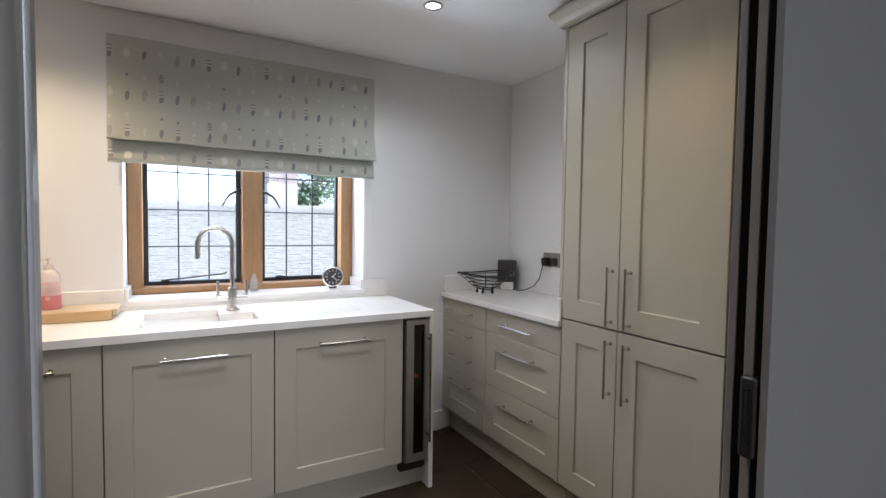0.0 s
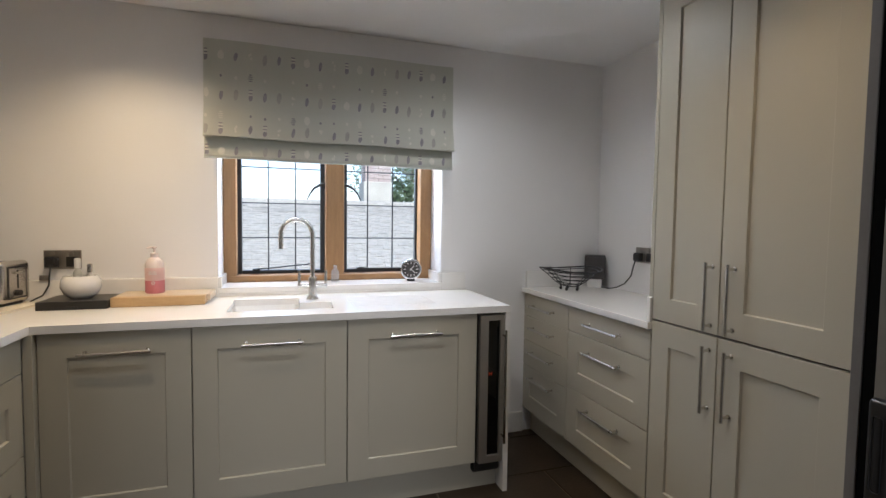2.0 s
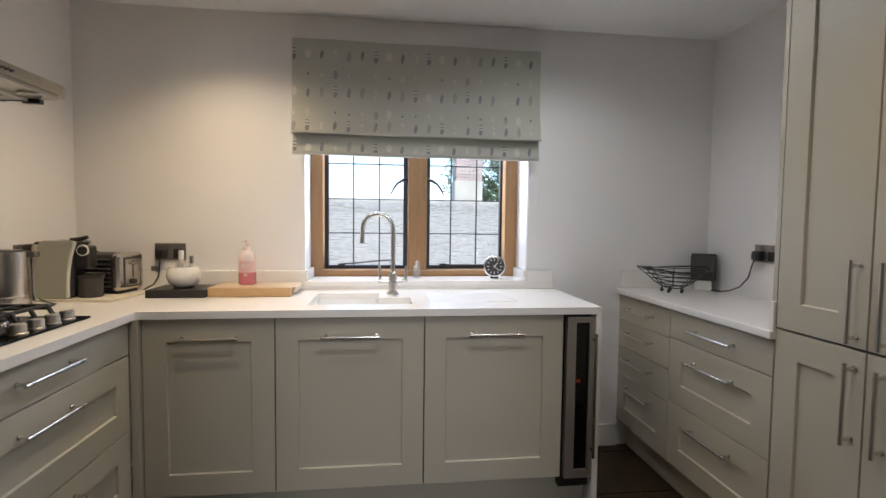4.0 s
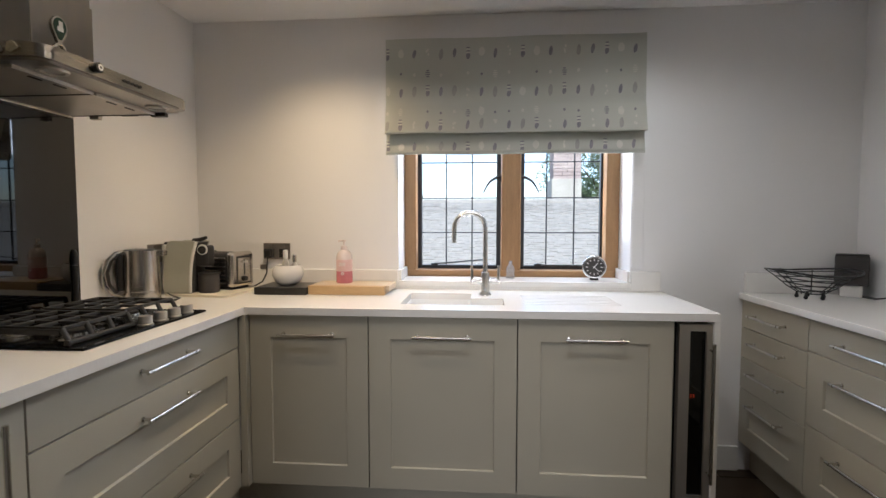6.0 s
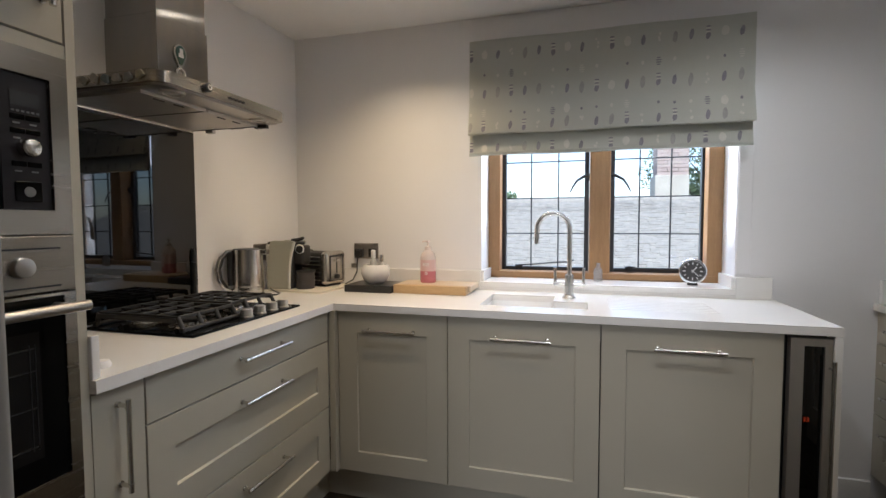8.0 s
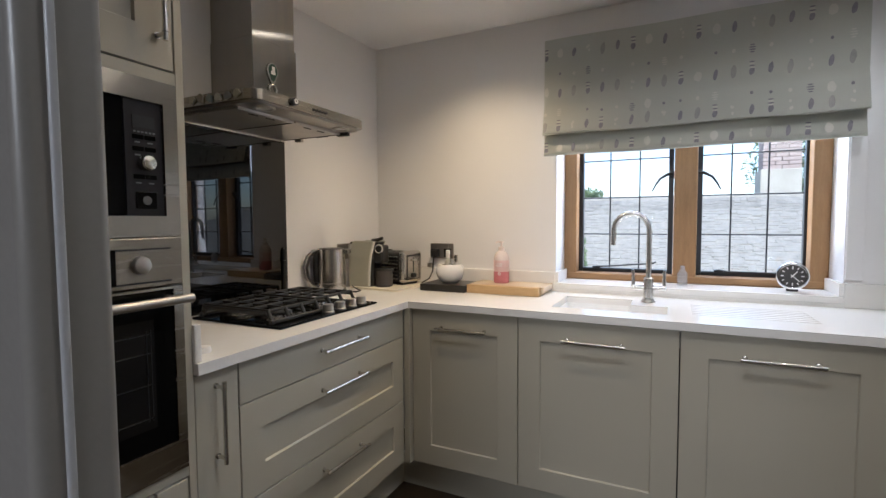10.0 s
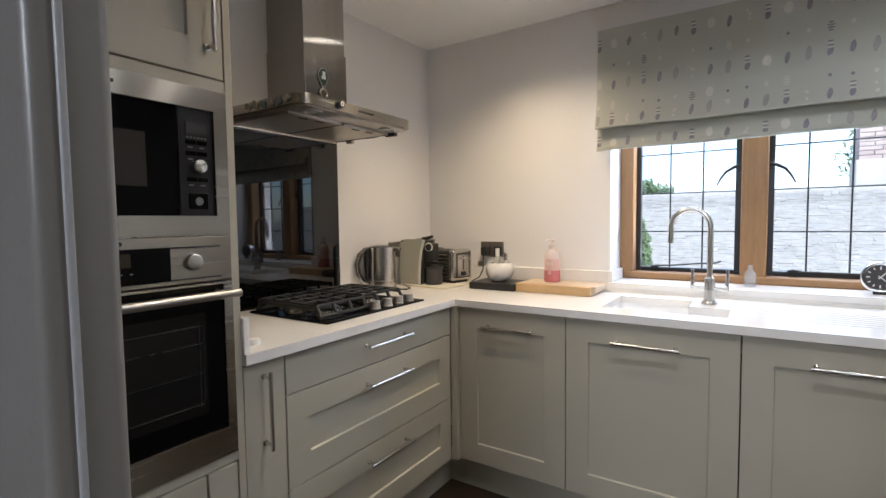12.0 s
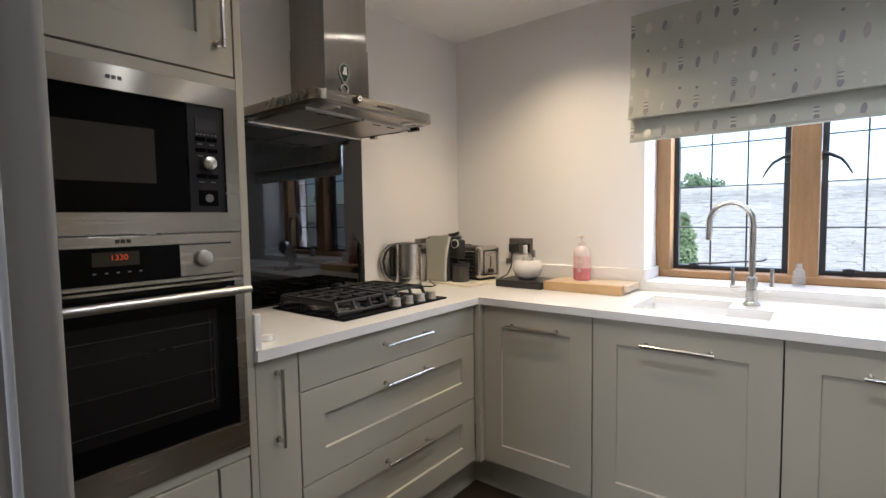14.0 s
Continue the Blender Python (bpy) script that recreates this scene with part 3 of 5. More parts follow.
a = [bm.verts.new((-0.02 + (y if y < 0 else 0), y, TT - 0.005 + z)) for y, z in prof]
b = [bm.verts.new((0.84, y, TT - 0.005 + z)) for y, z in prof]
c = [bm.verts.new((-0.02 + (y if y < 0 else 0), 0.515, TT - 0.005 + z)) for y, z in prof]
for p, q in ((a, b), (a, c)):
    for i in range(len(prof) - 1):
        bm.faces.new((p[i], p[i + 1], q[i + 1], q[i]))
bm.faces.new(b)
part("cornice", bm, M_CAB, lard, "moulded cornice", smooth=0)

# ---- wine cooler ----
wc = thing("wine_cooler", pose(1.2, 0, 0), "slim built-in wine cooler with a steel-framed glass door", "wine cooler")
part("body", box(NEW(), (0.003, 0.133), (0.03, 0.5), (0.09, TOP - TH - 0.002)), M_BPLAST, wc)
d = part("door", NEW(), M_STEEL, wc)
part("door_frame", hole_plate(NEW(), [0.012, 0.052, 0.112, 0.1335], [0.15, 0.185, 0.832, 0.858], -0.012, 0.02, [(1, 1)]), M_FILTER, d)
d.children[0].rotation_euler = (radians(90), 0, 0)
d.children[0].location = (0, 0.006, 0)
part("glass", box(NEW(), (0.050, 0.114), (-0.003, 0.004), (0.18, 0.836)), M_BGLASS, d, "dark tinted glass")
part("handle", rod(rod(rod(NEW(), (0.127, -0.045, 0.25), (0.127, -0.045, 0.79), 0.006), (0.127, -0.045, 0.28), (0.127, -0.01, 0.28), 0.005), (0.127, -0.045, 0.76), (0.127, -0.01, 0.76), 0.005), M_STEEL, d, "steel bar handle")
bm = NEW()
for dx in (0.0, 0.010):
    for z in (0.0, 0.006, 0.012):
        box(bm, (0.060 + dx, 0.066 + dx), (-0.005, -0.004), (0.570 + z, 0.5715 + z))
    box(bm, (0.0645 + dx, 0.066 + dx), (-0.005, -0.004), (0.570, 0.5835))
part("display", bm, M_RED, d, "glowing red digits")
part("vent_grille", box(NEW(), (0.003, 0.133), (0.02, 0.05), (0.10, 0.145), 0.003), M_BPLAST, wc, "black vent grille")
part("plinth", box(NEW(), (0, 0.134), (0.06, 0.078), (0, 0.088)), M_CAB, wc)

# ---- oven tower ----
OY = YD1 + 0.004
TWD = TY0 - OY
tw = thing("oven_tower", at_left(OY), "tall stone-grey cabinet that houses the microwave and oven", "cabinet")
part("carcass", box(NEW(), (0, TWD - 0.02), (0.021, 0.50), (PL, 0.655)), M_CARC, tw)
part("carcass", box(NEW(), (0, TWD - 0.02), (0.021, 0.50), (1.605, TT)), M_CARC, tw)
part("side_panel", box(NEW(), (TWD - 0.02, TWD), (0.0, 0.51), (0, TT)), M_CAB, tw)
part("rail", box(NEW(), (0, TWD - 0.02), (0.002, 0.03), (1.594, 1.622)), M_CAB, tw)
part("rail", box(NEW(), (0, TWD - 0.02), (0.002, 0.03), (0.615, 0.642)), M_CAB, tw)
f = part("door", panel(NEW(), 0, TWD - 0.022, 1.624, TT - 0.01, 0.088), M_CAB, tw)
bar_handle(f, TWD - 0.065, 1.80, 0.235, True)
part("drawer", panel(NEW(), 0, TWD - 0.11, PL, 0.612, 0), M_CAB, tw)
part("drawer", panel(NEW(), TWD - 0.108, TWD - 0.022, PL, 0.612, 0), M_CAB, tw)
part("plinth", box(NEW(), (0, TWD), (0.06, 0.078), (0, PL - 0.002)), M_CAB, tw)
part("cornice", box(NEW(), (0, TWD), (-0.03, 0.5), (TT, TT + 0.06), 0.01), M_CAB, tw)

OW0, OW1 = 0.003, TWD - 0.023
mw = thing("microwave", at_left(OY), "built-in stainless steel microwave with a black glass door", "microwave")
part("body", box(NEW(), (OW0 + 0.02, OW1 - 0.02), (0.03, 0.4), (1.245, 1.575)), M_BPLAST, mw)
MZ0, MZ1 = 1.228, 1.592
fr = part("fascia", hole_plate(NEW(), [OW0, OW0 + 0.022, OW1 - 0.035, OW1], [MZ0, MZ0 + 0.048, MZ1 - 0.052, MZ1], -0.002, 0.03, [(1, 1)]), M_STEELH, mw, "brushed steel surround")
fr.rotation_euler = (radians(90), 0, 0)
fr.location = (0, 0.026, 0)
dx = OW1 - 0.035 - 0.088
M_PANELB = mat("charcoal_panel", (0.018, 0.016, 0.018), 0.3, col2=(0.021, 0.019, 0.021), scale=8, fine=300, bump=0.01, spec=0.25)
md = part("door", box(NEW(), (OW0 + 0.022, dx - 0.002), (0.004, 0.024), (MZ0 + 0.049, MZ1 - 0.053), 0.001), M_OGLASS, mw, "black glass door")
M_INNER = mat("oven_inner_glass", (0.010, 0.0095, 0.009), 0.10, col2=(0.013, 0.012, 0.012), scale=3, fine=900, bump=0.0, rvar=0.03, spec=0.25)
# screen colour raised and warmed to hold the larder's reflection
M_MESHWIN = mat("window_mesh_with_reflection", (0.032, 0.029, 0.024), 0.12, col2=(0.038, 0.034, 0.03), scale=3, fine=900, bump=0.0, rvar=0.03, spec=0.3)
part("window", box(NEW(), (OW0 + 0.06, dx - 0.075), (0.0025, 0.0045), (MZ0 + 0.115, MZ1 - 0.125)), M_MESHWIN, md, "perforated screen behind the glass")
cp = part("control_panel", box(NEW(), (dx, OW1 - 0.035), (0.003, 0.024), (MZ0 + 0.049, MZ1 - 0.053), 0.001), M_PANELB, mw)
cx = dx + 0.044
M_LCD = mat("lcd_glass", (0.05, 0.05, 0.052), 0.2, scale=5, bump=0)
M_INK = mat("printed_marks", (0.16, 0.16, 0.16), 0.6, scale=5, bump=0)
part("display", box(NEW(), (cx - 0.026, cx + 0.026), (0.0015, 0.004), (1.478, 1.506)), M_LCD, cp, "unlit grey display")
for z in (1.457, 1.43, 1.366):
    part("button", box(box(NEW(), (cx - 0.027, cx - 0.002), (0.0, 0.004), (z - 0.005, z + 0.005), 0.001), (cx + 0.001, cx + 0.026), (0.0, 0.004), (z - 0.005, z + 0.005), 0.001), M_OGLASS, cp)
bm = NEW()
for k in range(6):
    box(bm, (cx - 0.024 + k * 0.009, cx - 0.019 + k * 0.009), (0.0016, 0.0032), (1.467, 1.4705))
for z in (1.445, 1.416, 1.352):
    box(bm, (cx - 0.022, cx - 0.010), (0.0016, 0.0032), (z - 0.0015, z + 0.0015))
    box(bm, (cx + 0.008, cx + 0.020), (0.0016, 0.0032), (z - 0.0015, z + 0.0015))
part("markings", bm, M_INK, cp)["kind"] = "stuff"
part("knob", lathe(NEW(), [(0, 0.022), (0.014, 0.022), (0.018, 0.018), (0.0185, 0)], m=pose(cx, 0.004, 1.398, 90)), M_NICKEL, cp, "round steel knob")
part("opening_button", box(NEW(), (cx - 0.024, cx + 0.024), (-0.001, 0.004), (1.293, 1.332), 0.002), M_OGLASS, cp)
part("button_mark", lathe(NEW(), [(0, 0.003), (0.010, 0.003), (0.010, 0)], m=pose(cx, 0.0, 1.312, 90)), M_INK, cp)

ov = thing("oven", at_left(OY), "built-in stainless steel single oven with a glass door", "oven")
OZ0, OZ1, OZP = 0.643, 1.225, 1.108
part("body", box(NEW(), (OW0 + 0.01, OW1 - 0.01), (0.03, 0.48), (0.66, 1.215)), M_BPLAST, ov)
pn = part("control_panel", box(NEW(), (OW0, OW1), (-0.004, 0.028), (OZP + 0.002, OZ1), 0.002), M_STEELH, ov, "brushed steel control panel")
part("panel_groove", box(NEW(), (OW0 + 0.03, OW1 - 0.03), (-0.0055, -0.003), (OZ1 - 0.0275, OZ1 - 0.024)), M_BLACK, pn)
part("panel_groove", box(NEW(), (OW0 + 0.03, OW1 - 0.03), (-0.0055, -0.003), (OZP + 0.012, OZP + 0.0155)), M_BLACK, pn)
part("display_glass", box(NEW(), (OW1 - 0.434, OW1 - 0.158), (-0.0062, -0.003), (OZP + 0.013, OZ1 - 0.0245)), M_OGLASS, pn, "black glass display strip")
M_DISP = mat("display_window", (0.03, 0.022, 0.014), 0.2, scale=5, bump=0)
part("display", box(NEW(), (OW1 - 0.335, OW1 - 0.245), (-0.0072, -0.006), (OZP + 0.052, OZP + 0.083)), M_DISP, pn)
for x in (OW0 + 0.09, OW1 - 0.103):
    part("knob", lathe(NEW(), [(0, 0.013), (0.017, 0.013), (0.0195, 0.011), (0.0205, 0), (0.022, 0), (0.022, -0.002)], m=pose(x, -0.004, OZP + 0.055, 90)), M_SATIN, pn, "round steel knob")
def text_mesh(body, size, thick=0.0004):
    cu = bpy.data.curves.new("writing", "FONT")
    cu.body, cu.size, cu.extrude, cu.align_x, cu.align_y = body, size, thick, "CENTER", "CENTER"
    ob = bpy.data.objects.new("writing", cu)
    me = bpy.data.meshes.new_from_object(ob)
    bpy.data.objects.remove(ob)
    b = NEW()
    b.from_mesh(me)
    bpy.data.meshes.remove(me)
    return b


tx = part("digits", text_mesh("1330", 0.0175), M_RED, pn, "glowing red clock digits", smooth=0)
tx.matrix_basis = pose(OW1 - 0.285, -0.0078, OZP + 0.070, 90)
bm = NEW()
for k in range(5):
    x = OW1 - 0.335 + k * 0.022
    box(bm, (x, x + 0.006), (-0.0072, -0.006), (OZP + 0.036, OZP + 0.039))
part("markings", bm, M_INK, pn)["kind"] = "stuff"
bm = NEW()
for k in range(3):
    box(bm, (OW1 - 0.29 + k * 0.011, OW1 - 0.282 + k * 0.011), (-0.0050, -0.0035), (OZ1 - 0.016, OZ1 - 0.008))
part("badge", bm, M_IRON, pn, "small dark badge")
bm = NEW()
for k in range(3):
    box(bm, (OW1 - 0.29 + k * 0.011, OW1 - 0.282 + k * 0.011), (-0.0050, -0.003), (MZ1 - 0.030, MZ1 - 0.022))
part("badge", bm, M_IRON, mw, "small dark badge")
od = part("door", hole_plate(NEW(), [OW0, OW0 + 0.024, OW1 - 0.024, OW1], [OZ0, OZ0 + 0.075, OZP - 0.008, OZP - 0.002], -0.006, 0.024, [(1, 1)]), M_STEELH, ov, "brushed steel door frame")
od.rotation_euler = (radians(90), 0, 0)
od.location = (0, 0.02, 0)
part("door_glass", box(NEW(), (OW0 + 0.024, OW1 - 0.024), (0.0, 0.006), (OZ0 + 0.075, OZP - 0.008)), M_OGLASS, ov, "black oven glass")
part("inner_window", box(NEW(), (OW0 + 0.055, OW1 - 0.075), (-0.0012, 0.001), (OZ0 + 0.13, OZP - 0.075)), M_INNER, ov, "tinted inner window")
M_WIRE = mat("oven_rack_wire", (0.05, 0.05, 0.05), 0.3, 0.6, scale=8, bump=0)
bm = NEW()
for z in (0.80, 0.88, 0.955, 1.0):
    rod(bm, (OW0 + 0.07, -0.0016, z), (OW1 - 0.085, -0.0016, z), 0.0012, seg=6)
for x in (OW1 - 0.085, OW1 - 0.095):
    rod(bm, (x, -0.0016, OZ0 + 0.15), (x, -0.0016, OZP - 0.10), 0.0012, seg=6)
part("rack", bm, M_WIRE, ov, "thin steel rack wires")["kind"] = "stuff"
bm = NEW()
rod(bm, (OW0 + 0.01, -0.05, 1.078), (OW1 - 0.008, -0.05, 1.078), 0.011, seg=20)
for x in (OW0 + 0.04, OW1 - 0.04):
    rod(bm, (x, -0.05, 1.078), (x, 0.0, 1.078), 0.009)
part("handle", bm, M_SATIN, ov, "steel bar handle")

# ---- splashback, hob, hood ----
sb_y0, sb_y1 = TY0 + 0.004, -0.165
sb_x = hob_wall(sb_y1) + 0.007
solid("splashback", extrude_outline(NEW(), [(hob_wall(sb_y0) + 0.0005, sb_y0), (sb_x - 0.022 * (sb_y1 - sb_y0), sb_y0), (sb_x, sb_y1), (hob_wall(sb_y1) + 0.0005, sb_y1)], TOP + 0.001, 1.66), M_BGLASS, "glossy black glass splashback behind the hob", "splashback", smooth=0)

HY0, HY1, HX0, HX1 = -0.705, -0.125, -1.045, -0.605
hob = thing("gas_hob", pose(0, 0, TOP), "black four-burner gas hob with cast-iron pan supports", "hob")
part("plate", box(NEW(), (HX0, HX1), (HY0, HY1), (0.0, 0.008), 0.003), M_OGLASS, hob, "black glass plate")
BURN = [(-0.945, -0.57, 0.038), (-0.955, -0.30, 0.050), (-0.745, -0.57, 0.050), (-0.785, -0.30, 0.030)]
for x, y, r in BURN:
    b = part("burner", lathe(NEW(), [(r + 0.014, 0.008), (r + 0.012, 0.014), (r + 0.002, 0.016), (r, 0.024), (0, 0.024)], (x, y, 0)), M_NICKEL, hob, "steel burner ring")
    part("burner_cap", lathe(NEW(), [(r - 0.004, 0.024), (r - 0.003, 0.031), (r - 0.008, 0.034), (0, 0.035)], (x, y, 0)), M_IRON, b, "black burner cap")
def pan_support(y0, y1, x0, x1):
    """A cast grid of bars on a raked skirt with open arches."""
    ps = part("pan_support", NEW(), M_IRON, hob, "cast-iron pan support")
    zt, ze = 0.047, 0.059
    xa, xb = x0 + 0.012, x1 - 0.026
    for x in (xa, xa + (xb - xa) * 0.27, (xa + xb) / 2, xa + (xb - xa) * 0.73, xb):
        part("bar", box(NEW(), (x - 0.0045, x + 0.0045), (y0 + 0.010, y1 - 0.010), (zt, ze), 0.0025), M_IRON, ps)
    for k in range(4):
        y = y0 + 0.014 + (y1 - y0 - 0.028) * k / 3
        part("bar", box(NEW(), (xa, xb), (y - 0.0045, y + 0.0045), (zt + 0.002, ze - 0.001), 0.0025), M_IRON, ps)
    part("skirt", box(NEW(), (x1 - 0.010, x1 + 0.003), (y0, y1), (0.010, 0.023), 0.004), M_IRON, ps)
    part("skirt", box(NEW(), (x0 - 0.003, x0 + 0.008), (y0, y1), (0.010, 0.023), 0.004), M_IRON, ps)
    for k in range(4):
        y = y0 + 0.010 + (y1 - y0 - 0.020) * k / 3
        for foot, head in ((x1 - 0.004, xb), (x0 + 0.003, xa)):
            part("post", rod(NEW(), (foot, y, 0.014), (head, y, 0.054), 0.0075, seg=8), M_IRON, ps)
    for y in (y0 + 0.004, y1 - 0.004):
        for x in (x0 + 0.003, x1 - 0.004):
            part("foot", box(NEW(), (x - 0.008, x + 0.008), (y - 0.006, y + 0.006), (0.008, 0.024), 0.003), M_IRON, ps)
        part("side_rail", box(NEW(), (xa, xb), (y - 0.004, y + 0.004), (0.036, 0.053), 0.003), M_IRON, ps)


pan_support(-0.685, -0.425, -1.025, -0.665)
pan_support(-0.412, -0.150, -1.025, -0.70)
for y in (-0.41, -0.335, -0.262, -0.19):
    part("knob", lathe(NEW(), [(0.0245, 0.008), (0.0245, 0.012), (0.0215, 0.014), (0.021, 0.036), (0.0185, 0.039), (0, 0.039)], (-0.645, y, 0), 24), M_SATIN, hob, "satin steel knob")

hood = thing("cooker_hood", pose(0, 0, 0), "stainless steel chimney cooker hood over the hob", "cooker hood")
CY0, CY1, CX = -0.775, -0.163, -0.625
def canopy_outline(inset=0.0, r=0.045):
    x0, x1, y0, y1 = XL + 0.0, CX - inset, CY0 + inset, CY1 - inset
    o = [(x0, y0)]
    o += [(x1 - r + r * math.cos(radians(a)), y0 + r + r * math.sin(radians(a))) for a in range(-90, 1, 15)]
    o += [(x1 - r + r * math.cos(radians(a)), y1 - r + r * math.sin(radians(a))) for a in range(0, 91, 15)]
    return o + [(x0, y1)]
part("canopy", extrude_outline(NEW(), canopy_outline(), 1.655, 1.69, 0.004), M_STEELH, hood, "flat steel canopy")
part("underside", extrude_outline(NEW(), canopy_outline(0.014), 1.648, 1.6555), M_UNDER, hood, "dark satin steel underside")
ymid = (CY0 + CY1) / 2
part("wall_lip", box(NEW(), (hob_wall(CY0) + 0.004, hob_wall(CY0) + 0.05), (CY0 + 0.016, CY1 - 0.016), (1.634, 1.6485), 0.003), M_NICKEL, hood, "bright folded steel lip along the wall")
for y0, y1 in ((CY0 + 0.04, ymid - 0.005), (ymid + 0.005, CY1 - 0.03)):
    fx0, fx1 = hob_wall(CY0) + 0.055, CX - 0.115
    gf = part("grease_filter", box(NEW(), (fx0, fx1), (y0, y1), (1.640, 1.6485), 0.002), M_FILTER, hood, "steel grease filter")
    part("filter_edge", box(NEW(), (fx1 - 0.006, fx1), (y0, y1), (1.6375, 1.6398)), M_SATIN, gf)
    part("filter_edge", box(NEW(), (fx0, fx1), (y1 - 0.004, y1), (1.6375, 1.6398)), M_BLACK, gf)
    for k in (0.35, 0.65):
        part("filter_catch", box(NEW(), (fx1 - 0.032, fx1 - 0.024), (y0 + (y1 - y0) * k - 0.02, y0 + (y1 - y0) * k + 0.02), (1.6372, 1.6402), 0.001), M_IRON, gf)
for y in (CY0 + 0.10, CY1 - 0.10):
    hlamp = part("hood_lamp", lathe(NEW(), [(0.026, 0.002), (0.027, -0.004), (0.036, -0.004), (0.038, 0.002)], (CX - 0.06, y, 1.6465)), M_SATIN, hood, "small unlit hood lamp")
    part("lens", lathe(NEW(), [(0, -0.0005), (0.012, -0.001), (0.0265, 0.0008)], (CX - 0.06, y, 1.6465)), M_GREYPL, hlamp, "frosted lens")
bm = NEW()
for k in range(5):
    rod(bm, (CX - 0.002, -0.495 + k * 0.017, 1.672), (CX + 0.004, -0.495 + k * 0.017, 1.672), 0.0045, seg=10)
part("button", bm, M_BPLAST, hood, "row of small dark buttons")
for x, w, h, mt in ((-0.985, 0.018, 0.02, M_SATIN), (-0.855, 0.032, 0.008, M_BPLAST), (-0.735, 0.028, 0.014, M_BPLAST)):
    part("clip", box(NEW(), (x - w, x + w), (CY1 - 0.026, CY1 - 0.006), (1.648 - h, 1.6485), 0.002), mt, hood, "small clip under the canopy's edge")
KX, KY0, KY1 = -0.88, -0.535, -0.301
part("chimney", box(NEW(), (XL, KX), (KY0, KY1), (1.69, 1.975), 0.004), M_CHIM, hood, "brushed steel chimney")
part("chimney_upper", box(NEW(), (XL, KX - 0.006), (KY0 + 0.005, KY1 - 0.005), (1.97, ZC)), M_CHIM, hood)

# ---- recessed spotlights ----
for x, y, watts, tone, beam, edge in SPOTS:
    s = thing("ceiling_spotlight", pose(x, y, ZC), "lit recessed ceiling spotlight with a steel rim", "spotlight", "ceiling spotlights")
    part("rim", lathe(NEW(), [(0.030, 0.0), (0.032, -0.006), (0.042, -0.007), (0.045, -0.003), (0.045, 0.0)]), M_NICKEL, s, "satin steel rim")
    part("lens", lathe(NEW(), [(0.0, -0.001), (0.031, -0.001)]), M_LAMP, s, "glowing warm lens")
    lamp = new("spot", bpy.data.lights.new("spot", "SPOT"))
    lamp.data.energy, lamp.data.color, lamp.data.spot_size, lamp.data.spot_blend, lamp.data.shadow_soft_size = watts, tone, radians(beam), edge, 0.035
    lamp.matrix_world = look((x, y, ZC - 0.012), (x, y + 0.0001, 0))
# unseen lamp in the hall, added to brighten sink doors and window wall
hl = new("hall_lamp", bpy.data.lights.new("hall_lamp", "AREA"))
hl.data.energy, hl.data.size, hl.data.color = HALL_FILL_W, 1.2, (1.0, 0.95, 0.89)
hl.matrix_world = look((0.7, -4.7, 2.43), (0.7, -4.2, 0))

# ---- roman blind ----
blind = thing("roman_blind", pose(0, 0, 0), "stone linen roman blind printed with grey and plum motifs, half drawn", "blind")
BX0, BX1 = -0.022, 1.238
def blind_y(z):
    """How far the cloth hangs in front of the wall at each height."""
    if z > 1.845:
        k = (2.15 - z) / 0.305
        return 0.512 - 0.004 * k
    if z > 1.69:
        k = (1.845 - z) / 0.155
        return 0.512 + 0.004 * (1 - k) ** 4 - 0.004 - 0.032 * k ** 1.2
    return 0.522
def cloth(zs, ys, thick):
    bm = NEW()
    nx = 40
    rows = []
    for z, y in zip(zs, ys):
        rows.append([bm.verts.new((BX0 + (BX1 - BX0) * i / nx + 0.004 * (1 if i == nx else -1 if i == 0 else 0) * max(0, (1.9 - z)), y - 0.0025 * math.sin(i * 0.55 + z * 3) * max(0, 2.1 - z), z + 0.002 * math.sin(i * 0.31))) for i in range(nx + 1)])
    for p, q in zip(rows, rows[1:]):
        for i in range(nx):
            bm.faces.new((p[i], p[i + 1], q[i + 1], q[i]))
    back = [[bm.verts.new(v.co + Vector((0, thick, 0))) for v in r] for r in rows]
    for p, q in zip(back, back[1:]):
        for i in range(nx):
            bm.faces.new((p[i], q[i], q[i + 1], p[i + 1]))
    for k in range(len(rows) - 1):
        for i in (0, nx):
            bm.faces.new((rows[k][i], rows[k + 1][i], back[k + 1][i], back[k][i]))
    return bm
zs = [2.15 - 0.46 * k / 22 for k in range(23)]
ys = [blind_y(z + 1e-4) for z in zs]
zs2 = zs + [1.684, 1.683, 1.688, 1.70, 1.74]
ys2 = ys + [ys[-1] + 0.001, ys[-1] + 0.006, ys[-1] + 0.012, ys[-1] + 0.020, 0.526]
part("cloth", cloth(zs2, ys2, 0.002), M_FABRIC, blind, smooth=60)
zb = [1.735, 1.70, 1.66, 1.62, 1.598, 1.588, 1.583, 1.585, 1.60]
yb = [0.524, 0.523, 0.520, 0.514, 0.509, 0.507, 0.511, 0.518, 0.524]
part("lower_fold", cloth(zb, yb, 0.002), M_FABRIC, blind, smooth=60)
part("bottom_bar", box(NEW(), (BX0, BX1), (0.5035, 0.508), (1.590, 1.602), 0.002), M_FABRIC, blind)
part("hem_line", box(NEW(), (BX0, BX1), (0.5015, 0.5045), (1.5845, 1.5885), 0.0012), M_FABRIC, blind)
part("lining", box(NEW(), (BX0 + 0.006, BX1 - 0.006), (0.534, 0.537), (1.60, 2.11)), M_FABRIC, blind)
part("headrail", box(NEW(), (BX0 + 0.004, BX1 - 0.004), (0.524, YW), (2.11, 2.148)), M_WPLAST, blind, "white headrail")
